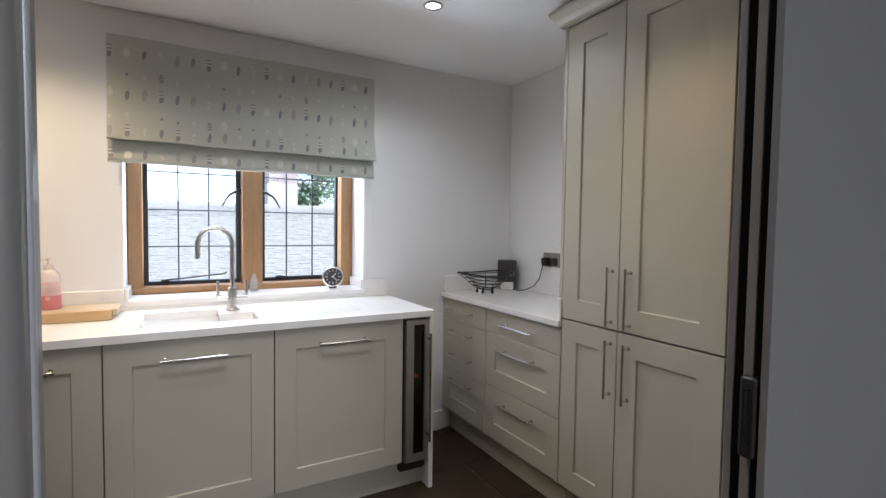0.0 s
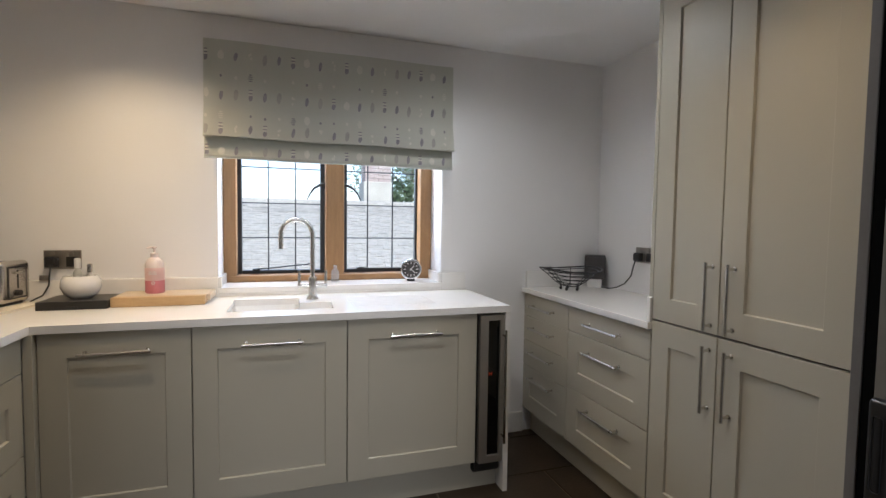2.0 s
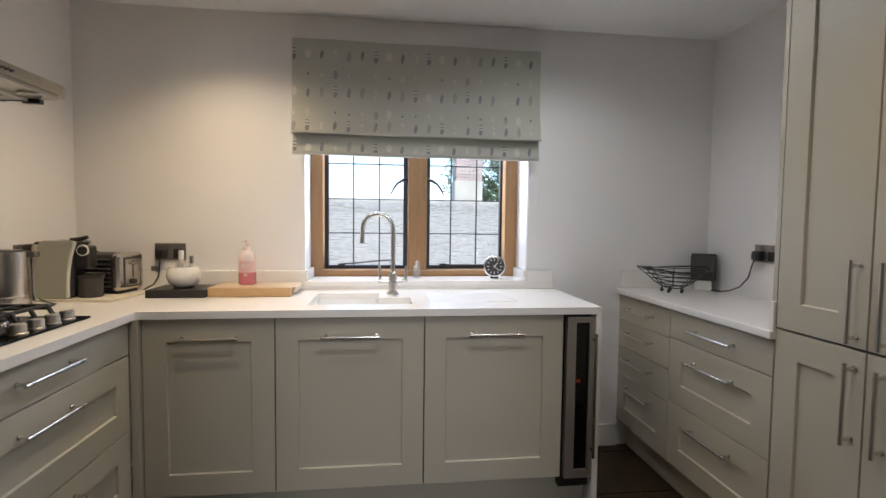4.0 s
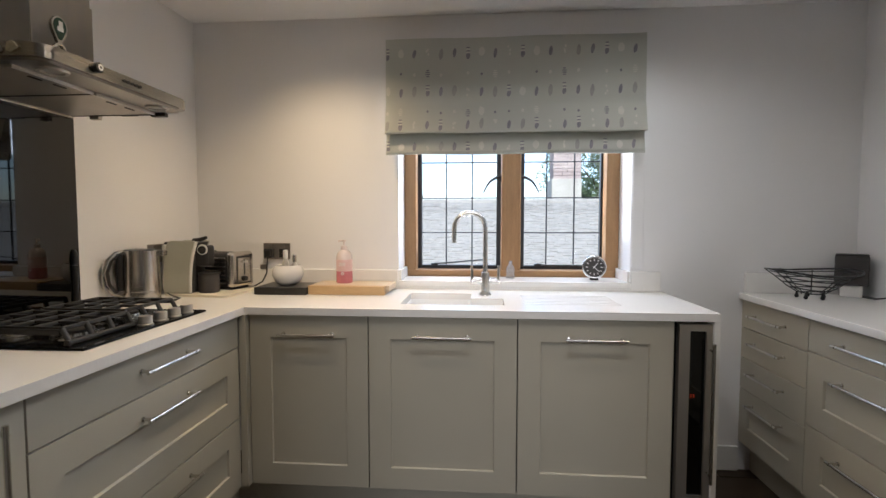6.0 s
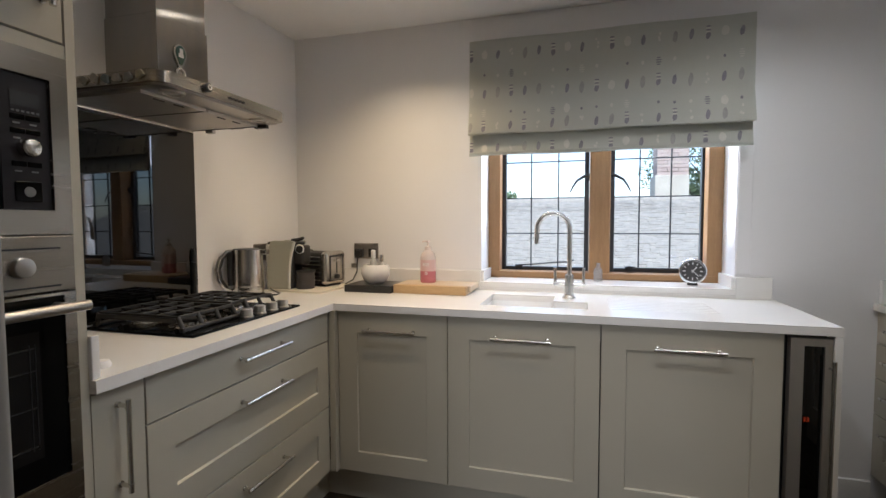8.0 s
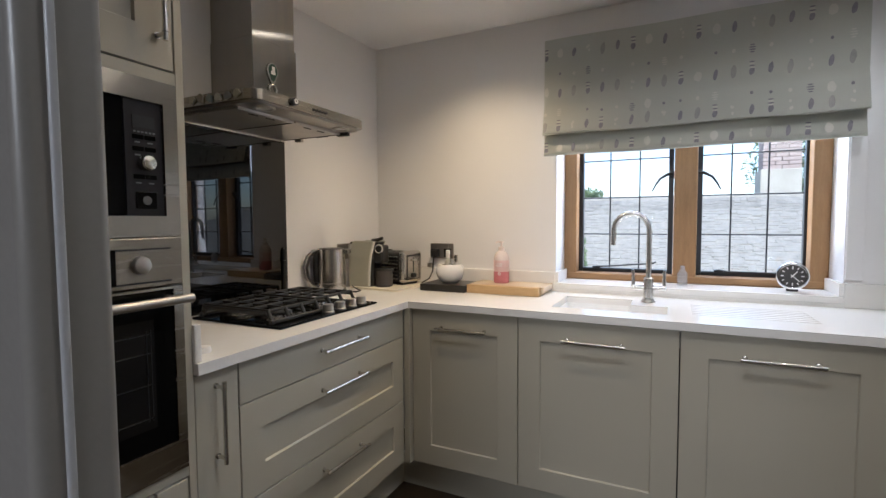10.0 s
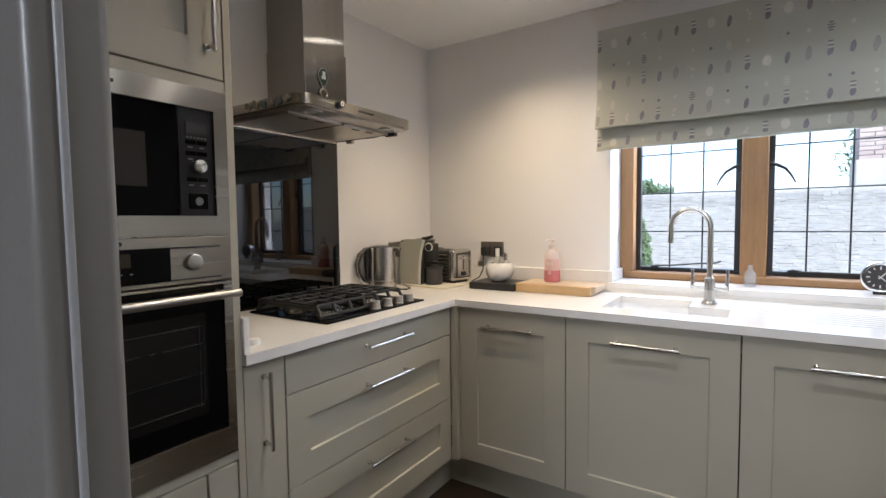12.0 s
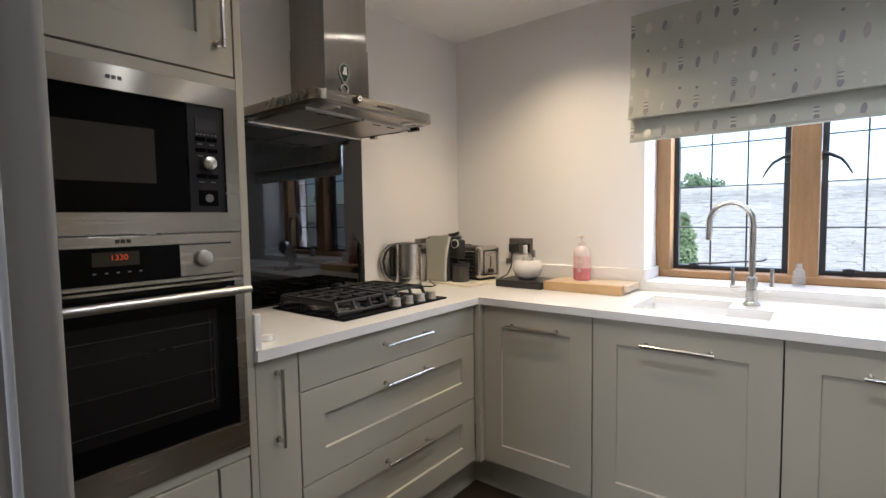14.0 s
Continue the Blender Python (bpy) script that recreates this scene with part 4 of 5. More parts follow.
ROWS_OF_PRINT = [(2.078, "SCDFGDSCDF", 0), (1.976, " dcsc cdwc", 0), (1.89, "CDGSDGFDGS", 0), (1.787, "cw ddcsCdd", 0), (1.724, "GSFDSFDGFD", 0), (1.622, "SCDFGDSCDF", 0)]
rng = random.Random(4)
def motif(bm, mi, x, z, rx, rz, lean=0.0, lift=0.0012):
    n = 10
    vs = []
    for k in range(n):
        a = 2 * math.pi * k / n
        r = 1 + rng.uniform(-0.12, 0.12)
        dx, dz = rx * r * math.cos(a), rz * r * math.sin(a)
        px, pz = min(max(x + dx + lean * dz, BX0 + 0.003), BX1 - 0.003), z + dz
        pz = max(pz, 1.694) if z > 1.692 else min(pz, 1.680)
        wav = 0.0025 * math.sin((px - BX0) / (BX1 - BX0) * 40 * 0.55 + pz * 3) * max(0, 2.1 - pz)
        y = (blind_y(pz) - (0.0035 if pz < 1.85 else 0) if pz > 1.692 else 0.5195 - (1.69 - pz) * 0.145) - wav - lift
        vs.append(bm.verts.new((px, y, pz)))
    bm.faces.new(vs).material_index = mi
for z, row, _ in ROWS_OF_PRINT:
    for i in range(20):
        k = row[i % 10]
        x = BX0 + 0.01 + i * 0.0665
        if x > BX1 - 0.005 or k == " ":
            continue
        zz = z + rng.uniform(-0.006, 0.006)
        bm = NEW()
        if k == "D":
            motif(bm, 0, x, zz, 0.009, 0.023, 0.12)
        elif k == "G":
            motif(bm, 1, x, zz, 0.011, 0.027, 0.08)
        elif k == "C":
            motif(bm, 2, x, zz, 0.015, 0.022)
        elif k == "F":
            for _ in range(3):
                motif(bm, 2, x + rng.uniform(-0.006, 0.006), zz + rng.uniform(-0.02, 0.025), 0.005, 0.007)
        elif k == "S":
            motif(bm, 0, x, zz - 0.012, 0.010, 0.017, 0.1)
            for j in range(4):
                motif(bm, 2 if j % 2 else 0, x, zz + 0.026 - j * 0.008, 0.0105, 0.0030, 0.0, 0.0018)
        elif k == "d":
            motif(bm, 0, x, zz, 0.006, 0.007)
        elif k == "c":
            motif(bm, 2, x, zz, 0.007, 0.009)
        else:
            for j in range(4):
                motif(bm, 0 if k == "s" else 2, x, zz + 0.015 - j * 0.010, 0.013 - 0.004 * (j in (0, 3)), 0.0032)
        part("printed_motif", bm, [M_PDARK, M_PGREY, M_PCREAM], blind, smooth=0)

# ---- things on the sink side ----
def arc(c, r, a0, a1, n, u=(1, 0, 0), v=(0, 0, 1)):
    c, u, v = Vector(c), Vector(u), Vector(v)
    return [c + r * (u * math.cos(radians(a0 + (a1 - a0) * k / n)) + v * math.sin(radians(a0 + (a1 - a0) * k / n))) for k in range(n + 1)]


tap = thing("kitchen_tap", pose(0.475, 0.392, TOP), "brushed steel swan-neck mixer tap with two levers", "tap")
part("base", lathe(NEW(), [(0.030, 0.0), (0.030, 0.005), (0.022, 0.014), (0.0205, 0.02), (0.0205, 0.066), (0.0, 0.066)]), M_NICKEL, tap)
part("cross_body", rod(NEW(), (-0.070, 0, 0.066), (0.070, 0, 0.066), 0.0125), M_NICKEL, tap)
part("collar", lathe(NEW(), [(0.0205, 0.060), (0.0205, 0.104), (0.017, 0.110), (0.012, 0.112)]), M_NICKEL, tap)
part("spout", sweep(NEW(), [(0, 0, 0.10), (0, 0, 0.2), (0, 0, 0.31)] + arc((-0.074, 0, 0.318), 0.074, 4, 178, 20) + [(-0.148, 0, 0.29), (-0.149, 0, 0.25)], 0.0115, 16), M_NICKEL, tap)
for sx in (-1, 1):
    part("lever", sweep(NEW(), [(sx * 0.063, 0, 0.060), (sx * 0.063, 0, 0.10), (sx * 0.064, 0, 0.142)], [0.0085, 0.0075, 0.007], 12), M_NICKEL, tap)

bottle = thing("glass_bottle", pose(0.612, 0.685, WZ0), "small empty clear glass bottle on the window sill", "bottle")
part("glass", lathe(NEW(), [(0, 0.0), (0.021, 0.0), (0.0235, 0.004), (0.0235, 0.058), (0.018, 0.070), (0.010, 0.076), (0.010, 0.088), (0.0125, 0.090), (0.0125, 0.097), (0.008, 0.097), (0.008, 0.076), (0.0165, 0.067), (0.021, 0.056), (0.021, 0.006), (0, 0.005)]), M_CLEAR, bottle)

M_DIAL = mat("clock_dial", (0.045, 0.040, 0.038), 0.35, scale=6, bump=0)
clock = thing("mantel_clock", pose(1.047, 0.672, WZ0, 0, 0, -8), "round steel clock with a dark dial on the window sill", "clock")
MC = pose(0, 0, 0.068, 90)
part("case", lathe(NEW(), [(0, -0.028), (0.045, -0.028), (0.060, -0.02), (0.062, 0.008), (0.060, 0.014), (0.056, 0.016), (0.050, 0.015), (0.0475, 0.010)], m=MC, seg=40), M_CHROME, clock, "polished steel case")
dial = part("dial", lathe(NEW(), [(0, 0.0095), (0.048, 0.0095)], m=MC, seg=40), M_DIAL, clock, "dark brown dial")
for k in range(12):
    a = radians(30 * k)
    bm = NEW()
    r0 = 0.034 if k % 3 else 0.031
    box(bm, (-0.0022, 0.0022), (r0, 0.043), (0.0098, 0.0108))
    mk = part("hour_mark", bm, M_WPLAST, dial)
    mk.matrix_basis = MC @ pose(0, 0, 0, 0, 0, -30 * k)
for nm, ln, wd, ang in (("hour_hand", 0.027, 0.0022, 40), ("minute_hand", 0.036, 0.0017, 132)):
    hd = part(nm, box(NEW(), (-wd, wd), (-0.008, ln), (0.0112, 0.012)), M_WPLAST, dial, "white clock hand")
    hd.matrix_basis = MC @ pose(0, 0, 0, 0, 0, -ang)
part("foot", box(NEW(), (-0.022, 0.022), (-0.016, 0.024), (0, 0.012), 0.004), M_IRON, clock, "dark foot")

# wooden board, dark tray, bowl, pink bottle
M_BEECH = mat("beech_block", (0.60, 0.42, 0.22), 0.5, col2=(0.46, 0.29, 0.13), scale=14, fine=90, bump=0.12, var=0.8, stretch=(0.8, 6, 6))
M_BEECHT = mat("worn_beech_top", (0.66, 0.55, 0.41), 0.55, col2=(0.52, 0.40, 0.27), scale=12, fine=120, bump=0.15, var=0.8, stretch=(1, 7, 6))
brd = thing("chopping_board", pose(-0.185, 0.44, TOP, 0, 0, 0), "thick pale wooden chopping board lying on the worktop", "chopping board")
for k in range(5):
    y0 = -0.108 + k * 0.0432
    part("stave", box(NEW(), (-0.185 + 0.001 * (k % 2), 0.185), (y0 + 0.0004, y0 + 0.0428), (0.001, 0.043), 0.0025), M_BEECHT if k else M_BEECH, brd)
part("end_cap", box(NEW(), (0.1855, 0.203), (-0.075, 0.108), (0.014, 0.043), 0.004), M_BEECHT, brd)
tray = thing("black_tray", pose(-0.502, 0.415, TOP), "low matt black drawer stand under the soap bowl", "stand")
part("case", box(NEW(), (-0.128, 0.128), (-0.10, 0.11), (0.0, 0.036), 0.003), M_BPLAST, tray)
part("front_slot", box(NEW(), (-0.02, 0.02), (-0.103, -0.0995), (0.008, 0.014), 0.001), M_BLACK, tray)
bowl = thing("soap_bowl", pose(-0.505, 0.425, TOP + 0.036), "round white ceramic bowl holding small toiletry bottles", "bowl")
part("shell", lathe(NEW(), [(0, 0.0), (0.038, 0.0), (0.062, 0.018), (0.075, 0.048), (0.073, 0.078), (0.062, 0.098), (0.058, 0.096), (0.068, 0.076), (0.069, 0.05), (0.056, 0.022), (0.034, 0.008), (0, 0.008)], seg=36), M_WHITE, bowl)
for dx, dy, h, rr in ((-0.012, 0.0, 0.165, 0.016), (0.030, 0.010, 0.140, 0.014)):
    bt = thing("toiletry_bottle", pose(-0.505 + dx, 0.425 + dy, TOP + 0.0445), "small pale toiletry bottle standing in the bowl", "bottle", "toiletry bottles")
    part("body", lathe(NEW(), [(0, 0), (rr, 0), (rr * 1.05, 0.004), (rr * 1.05, h * 0.62), (rr * 0.6, h * 0.70), (rr * 0.5, h * 0.74), (0, h * 0.74)], seg=18), M_GREYPL, bt)
    part("cap", lathe(NEW(), [(0, h * 0.74), (rr * 0.75, h * 0.74), (rr * 0.75, h * 0.97), (rr * 0.6, h), (0, h)], seg=18), M_WPLAST if dx < 0 else M_NICKEL, bt, "pale cap")

M_CLEARP = mat("clear_plastic_over_pink", (0.76, 0.66, 0.62), 0.18, col2=(0.70, 0.59, 0.56), scale=9, bump=0)
M_PINK = mat("pink_liquid", (0.66, 0.24, 0.26), 0.2, col2=(0.60, 0.19, 0.22), scale=6, bump=0)
M_PINKP = mat("pink_label", (0.72, 0.50, 0.47), 0.35, col2=(0.68, 0.45, 0.43), scale=9, bump=0)
soap = thing("soap_bottle", pose(-0.228, 0.46, TOP + 0.0435), "clear pump bottle half full of pink washing-up liquid", "bottle")
part("liquid", lathe(NEW(), [(0, 0.001), (0.036, 0.001), (0.040, 0.006), (0.040, 0.060), (0, 0.060)], seg=30), M_PINK, soap, "pink liquid")
part("label", lathe(NEW(), [(0.0402, 0.060), (0.0402, 0.118), (0, 0.118)], seg=30), M_PINKP, soap, "pale pink wrap label")
part("shoulder", lathe(NEW(), [(0.040, 0.118), (0.0385, 0.132), (0.034, 0.148), (0.025, 0.160), (0.0165, 0.166), (0.0155, 0.176), (0, 0.176)], seg=30), M_CLEARP, soap, "clear plastic shoulder")
bm = NEW()
for zz in (0.088, 0.094, 0.10):
    box(bm, (-0.016, 0.016), (-0.0412, -0.036), (zz, zz + 0.002))
lathe(bm, [(0.0075, 0.0), (0.0075, 0.001), (0.0045, 0.001), (0.0045, 0.0)], m=pose(0.002, -0.0403, 0.05, 90), seg=14)
part("label_print", bm, M_WPLAST, soap, "white print")["kind"] = "stuff"
part("pump", sweep(lathe(NEW(), [(0.0165, 0.172), (0.0165, 0.184), (0.006, 0.187), (0.0045, 0.19), (0.0045, 0.205), (0.011, 0.207), (0.011, 0.214), (0, 0.216)], seg=18), [(0.0, 0, 0.211), (-0.018, -0.006, 0.212), (-0.028, -0.009, 0.207)], 0.004, 8), M_CLEARP, soap, "clear pump head")

# ---- sockets and cables ----
M_SOCK = mat("smoked_nickel_plate", (0.42, 0.39, 0.36), 0.38, 1.0, scale=8, fine=160, bump=0.02)
def socket_outlet(m, label, n=2):
    s = thing("wall_socket", m, label, "socket", "sockets")
    w = 0.073 if n == 2 else 0.043
    part("plate", box(NEW(), (-w, w), (-0.008, 0), (-0.043, 0.043), 0.003), M_SOCK, s)
    for cx in ((-0.036, 0.036) if n == 2 else (0,)):
        ins = part("insert", box(NEW(), (cx - 0.022, cx + 0.022), (-0.0095, -0.007), (-0.034, 0.012), 0.001), M_BPLAST, s, "black socket insert")
        part("switch", box(NEW(), (cx - 0.008, cx + 0.008), (-0.012, -0.008), (0.018, 0.036), 0.0015), M_SOCK, s)
    return s
def plug(m, label):
    p = thing("mains_plug", m, label, "plug", "plugs")
    part("body", box(NEW(), (-0.024, 0.024), (-0.03, 0.0), (-0.024, 0.024), 0.008, 3), M_BPLAST, p)
    part("grip", box(NEW(), (-0.017, 0.017), (-0.036, -0.028), (-0.017, 0.017), 0.005), M_BPLAST, p)
    return p
socket_outlet(pose(-0.626, YW, 1.094), "smoked nickel double socket on the window wall")
plug(pose(-0.662, YW - 0.0095, 1.083), "black plug in the socket above the black tray")
solid("appliance_cable", sweep(NEW(), [(-0.662, YW - 0.036, 1.066), (-0.662, YW - 0.046, 1.03), (-0.668, YW - 0.04, 0.98), (-0.69, YW - 0.045, 0.935), (-0.74, 0.52, 0.906), (-0.79, 0.50, 0.9045)], 0.0035, 8), M_BPLAST, "black cable hanging from the plug to the worktop", "cable")
tg = thing("cable_tag", pose(-0.69, YW - 0.022, 1.002), "small dark tag hanging beside the cable", "tag")
part("card", box(NEW(), (-0.02, 0.016), (-0.004, 0.0), (-0.002, 0.022), 0.001), M_SOCK, tg)
socket_outlet(pose(hob_wall(0.27), 0.27, 1.10, 0, 0, 90 - SKEW), "smoked nickel double socket behind the kettle")
pw = thing("mains_plug", pose(hob_wall(0.315) + 0.0095, 0.315, 1.085, 0, 0, 90 - SKEW), "small white plug behind the kettle", "plug", "plugs")
part("body", box(NEW(), (-0.018, 0.018), (-0.03, 0.0), (-0.02, 0.02), 0.006, 3), M_WPLAST, pw)
solid("appliance_cable", sweep(NEW(), [(-1.04, 0.315, 1.07), (-1.02, 0.30, 1.02), (-1.025, 0.27, 0.96), (-1.01, 0.24, 0.91), (-0.95, 0.20, 0.9045), (-0.90, 0.16, 0.9045), (-0.885, 0.11, 0.9045), (-0.93, 0.09, 0.9045)], 0.0035, 8), M_BPLAST, "black kettle cable coiled on the worktop", "cable")
socket_outlet(pose(XR, 0.145, 1.12, 0, 0, -90), "smoked nickel double socket above the larder drawers")
plug(pose(XR - 0.0095, 0.18, 1.108, 0, 0, -90), "black plug in the socket above the larder drawers")
solid("appliance_cable", sweep(NEW(), [(XR - 0.04, 0.18, 1.09), (XR - 0.05, 0.185, 1.05), (XR - 0.05, 0.20, 1.0), (XR - 0.06, 0.24, 0.95), (XR - 0.06, 0.31, 0.92), (XR - 0.06, 0.38, 0.905), (XR - 0.07, 0.45, 0.905)], 0.0035, 8), M_BPLAST, "black loudspeaker cable running down to the worktop", "cable")

# ---- loudspeaker and fruit basket ----
M_GRILLE = mat("speaker_cloth", (0.07, 0.062, 0.06), 0.8, col2=(0.05, 0.045, 0.044), scale=12, fine=600, bump=0.5)
spk = thing("loudspeaker", pose(2.185, 0.49, TOP, 0, 0, -35) @ Matrix.Scale(0.94, 4), "small dark cloth-covered loudspeaker on a steel foot", "loudspeaker")
part("cabinet", box(NEW(), (-0.066, 0.066), (-0.05, 0.05), (0.058, 0.205), 0.008, 3), M_GRILLE, spk)
part("top_plate", box(NEW(), (-0.064, 0.064), (-0.048, 0.048), (0.2045, 0.212), 0.003), M_BPLAST, spk)
part("foot", box(NEW(), (-0.045, 0.045), (-0.04, 0.04), (0, 0.058), 0.006), M_WHITE, spk, "pale glossy foot")
bsk = thing("fruit_basket", pose(1.955, 0.405, TOP) @ Matrix.Scale(1.06, 4), "empty black wire fruit basket on the larder worktop", "basket")
def ring(r, z, lift=0.0):
    return [(r * math.cos(2 * math.pi * k / 40), r * math.sin(2 * math.pi * k / 40), z + lift * math.cos(4 * math.pi * k / 40)) for k in range(40)]
for r, z in ((0.045, 0.026), (0.075, 0.045), (0.10, 0.066), (0.125, 0.088), (0.15, 0.108), (0.168, 0.118)):
    part("ring", sweep(NEW(), ring(r, z, r * 0.05), 0.0025 if r < 0.16 else 0.004, 8, True), M_BLACK, bsk)
for k in range(8):
    a = 2 * math.pi * k / 8 + 0.2
    ln = [(r * math.cos(a), r * math.sin(a), z) for r, z in ((0.045, 0.024), (0.085, 0.05), (0.13, 0.09), (0.166, 0.117))]
    part("rib", sweep(NEW(), ln, 0.0022, 6), M_BLACK, bsk)
for k in range(5):
    a = 2 * math.pi * k / 5
    part("foot", lathe(NEW(), [(0, 0), (0.006, 0.002), (0.009, 0.009), (0.006, 0.016), (0.0035, 0.026)], (0.05 * math.cos(a), 0.05 * math.sin(a), 0), 12), M_BLACK, bsk)

# ---- kettle, coffee machine, toaster ----
ket = thing("kettle", pose(-1.003, 0.053, TOP, 0, 0, 0), "brushed steel jug kettle with a looped handle", "kettle")
part("power_base", lathe(NEW(), [(0, 0), (0.072, 0), (0.076, 0.004), (0.076, 0.016), (0.072, 0.02), (0, 0.02)], seg=40), M_JUG, ket)
part("foot_band", lathe(NEW(), [(0.0725, 0.02), (0.0745, 0.022), (0.0745, 0.052), (0.0735, 0.054)], seg=40), M_JUG, ket)
part("jug", lathe(NEW(), [(0.0735, 0.055), (0.0745, 0.057), (0.0735, 0.13), (0.071, 0.20), (0.0705, 0.225), (0.067, 0.2255), (0.064, 0.222), (0, 0.222)], seg=40), M_JUG, ket)
part("lid", lathe(NEW(), [(0.063, 0.222), (0.06, 0.229), (0.02, 0.232), (0, 0.232)], seg=36), M_BPLAST, ket, "black lid")
hx = Vector((-0.45, -0.89, 0)).normalized()
base = [hx * 0.066 + Vector((0, 0, 0.222)), hx * 0.095 + Vector((0, 0, 0.217)), hx * 0.125 + Vector((0, 0, 0.19)), hx * 0.142 + Vector((0, 0, 0.14)), hx * 0.135 + Vector((0, 0, 0.09)), hx * 0.11 + Vector((0, 0, 0.052)), hx * 0.074 + Vector((0, 0, 0.035))]
part("handle", sweep(NEW(), base, [0.008, 0.0085, 0.009, 0.009, 0.009, 0.0085, 0.007], 12), M_STEEL, ket, "satin steel looped handle")
grip = [p - hx * 0.012 for p in base[1:-1]]
part("handle_grip", sweep(NEW(), grip, 0.0085, 12), M_BPLAST, ket, "black grip inside the handle")
inner = [hx * 0.073 + Vector((0, 0, 0.21)), hx * 0.082 + Vector((0, 0, 0.19)), hx * 0.084 + Vector((0, 0, 0.13)), hx * 0.080 + Vector((0, 0, 0.06))]
part("handle_strip", sweep(NEW(), inner, 0.012, 10), M_BPLAST, ket, "black inner strip")
part("spout", box(NEW(), (0.045, 0.085), (0.028, 0.06), (0.2, 0.226), 0.006), M_STEEL, ket)

M_MAT = mat("cream_board", (0.74, 0.68, 0.56), 0.5, scale=8, bump=0.05)
o = [(sx * (0.165 - 0.03) + 0.03 * math.cos(radians(a)), sy * (0.17 - 0.03) + 0.03 * math.sin(radians(a))) for sx, sy, a0 in ((1, 1, 0), (-1, 1, 90), (-1, -1, 180), (1, -1, 270)) for a in range(a0, a0 + 91, 15)]
solid("cream_mat", extrude_outline(NEW(), o, 0, 0.011, 0.003), M_MAT, "cream board under the coffee machine and toaster", "board", m=pose(-0.855, 0.385, TOP, 0, 0, -6))
M_SAGE = mat("satin_silver_plastic", (0.40, 0.40, 0.33), 0.38, col2=(0.37, 0.37, 0.31), scale=4, fine=200, bump=0.02)
M_SILV = mat("pale_silver_trim", (0.68, 0.67, 0.62), 0.3, scale=5, bump=0.0)
MZ = TOP + 0.0115
cof = thing("coffee_machine", pose(-0.94, 0.305, MZ, 0, 0, 2), "grey-green capsule coffee machine with a black front", "coffee machine")
def side_outline(inset=0.0):
    pts = [(-0.095, 0.0), (0.032, 0.0), (0.033, 0.06), (0.037, 0.12), (0.046, 0.18), (0.060, 0.225), (0.066, 0.243), (0.052, 0.248), (-0.055, 0.248), (-0.071, 0.241), (-0.078, 0.222), (-0.088, 0.12)]
    return [(x * (1 - inset), z * (1 - inset) + 0.002 * inset) for x, z in pts]
def side_plate(y0, y1, mt, nm, grow=0.0):
    b = extrude_outline(NEW(), [(x * (1 + grow), z * (1 + grow * 0.6)) for x, z in side_outline()], -y1, -y0, 0.004)
    bmesh.ops.rotate(b, verts=b.verts, cent=(0, 0, 0), matrix=Matrix.Rotation(radians(90), 3, "X"))
    return part(nm, b, mt, cof)
side_plate(-0.062, -0.050, M_SAGE, "side_panel")
side_plate(0.050, 0.062, M_SAGE, "side_panel")
side_plate(-0.050, 0.050, M_BPLAST, "body", -0.03)
part("side_trim", sweep(NEW(), [(0.033, -0.058, 0.004), (0.034, -0.058, 0.06), (0.038, -0.058, 0.12), (0.047, -0.058, 0.18), (0.061, -0.058, 0.225), (0.066, -0.058, 0.242)], 0.0075, 8), M_SILV, cof, "pale silver edge trim")
part("front_column", box(NEW(), (0.0, 0.05), (-0.048, 0.048), (0.004, 0.225), 0.010, 3), M_BPLAST, cof)
part("brew_head", box(NEW(), (0.045, 0.105), (-0.038, 0.038), (0.125, 0.225), 0.012, 3), M_BPLAST, cof)
part("capsule_lever", sweep(NEW(), [(0.02, 0, 0.246), (0.055, 0, 0.252), (0.085, 0, 0.262)], [0.012, 0.010, 0.008], 10), M_BPLAST, cof)
part("lever_ring", lathe(NEW(), [(0.022, -0.006), (0.026, 0.0), (0.022, 0.006), (0.017, 0.0), (0.022, -0.006)], m=pose(0.082, -0.034, 0.205, 90)), M_SILV, cof, "pale silver ring")
part("cup_tray", lathe(NEW(), [(0, 0.085), (0.048, 0.085), (0.05, 0.09), (0.05, 0.096), (0, 0.096)], (0.095, 0, 0), 26), M_BPLAST, cof)
part("drip_tray", lathe(NEW(), [(0, 0.0), (0.044, 0.0), (0.047, 0.006), (0.047, 0.085), (0, 0.085)], (0.092, 0, 0), 26), M_GRILLE, cof, "dark grey drip tray")
part("water_tank", box(NEW(), (-0.112, -0.088), (-0.045, 0.045), (0.01, 0.23), 0.010, 3), M_GREYPL, cof, "translucent water tank")
part("tank_lid", box(NEW(), (-0.112, -0.08), (-0.03, 0.03), (0.205, 0.242), 0.010, 3), M_BPLAST, cof)

tst = thing("toaster", pose(-0.86, 0.465, MZ, 0, 0, -12), "polished steel toaster with ribbed black sides", "toaster")
part("body", box(NEW(), (-0.11, 0.085), (-0.078, 0.078), (0.012, 0.182), 0.028, 5), M_BPLAST, tst)
part("end_shell", box(NEW(), (0.078, 0.122), (-0.082, 0.082), (0.010, 0.188), 0.022, 5), M_JUG, tst, "polished steel end")
part("end_shell", box(NEW(), (-0.13, -0.10), (-0.082, 0.082), (0.010, 0.188), 0.022, 5), M_JUG, tst, "polished steel end")
for k in range(7):
    part("rib", box(NEW(), (-0.10, 0.08), (-0.086, -0.074), (0.032 + k * 0.020, 0.040 + k * 0.020), 0.003), M_JUG, tst, "steel rib")
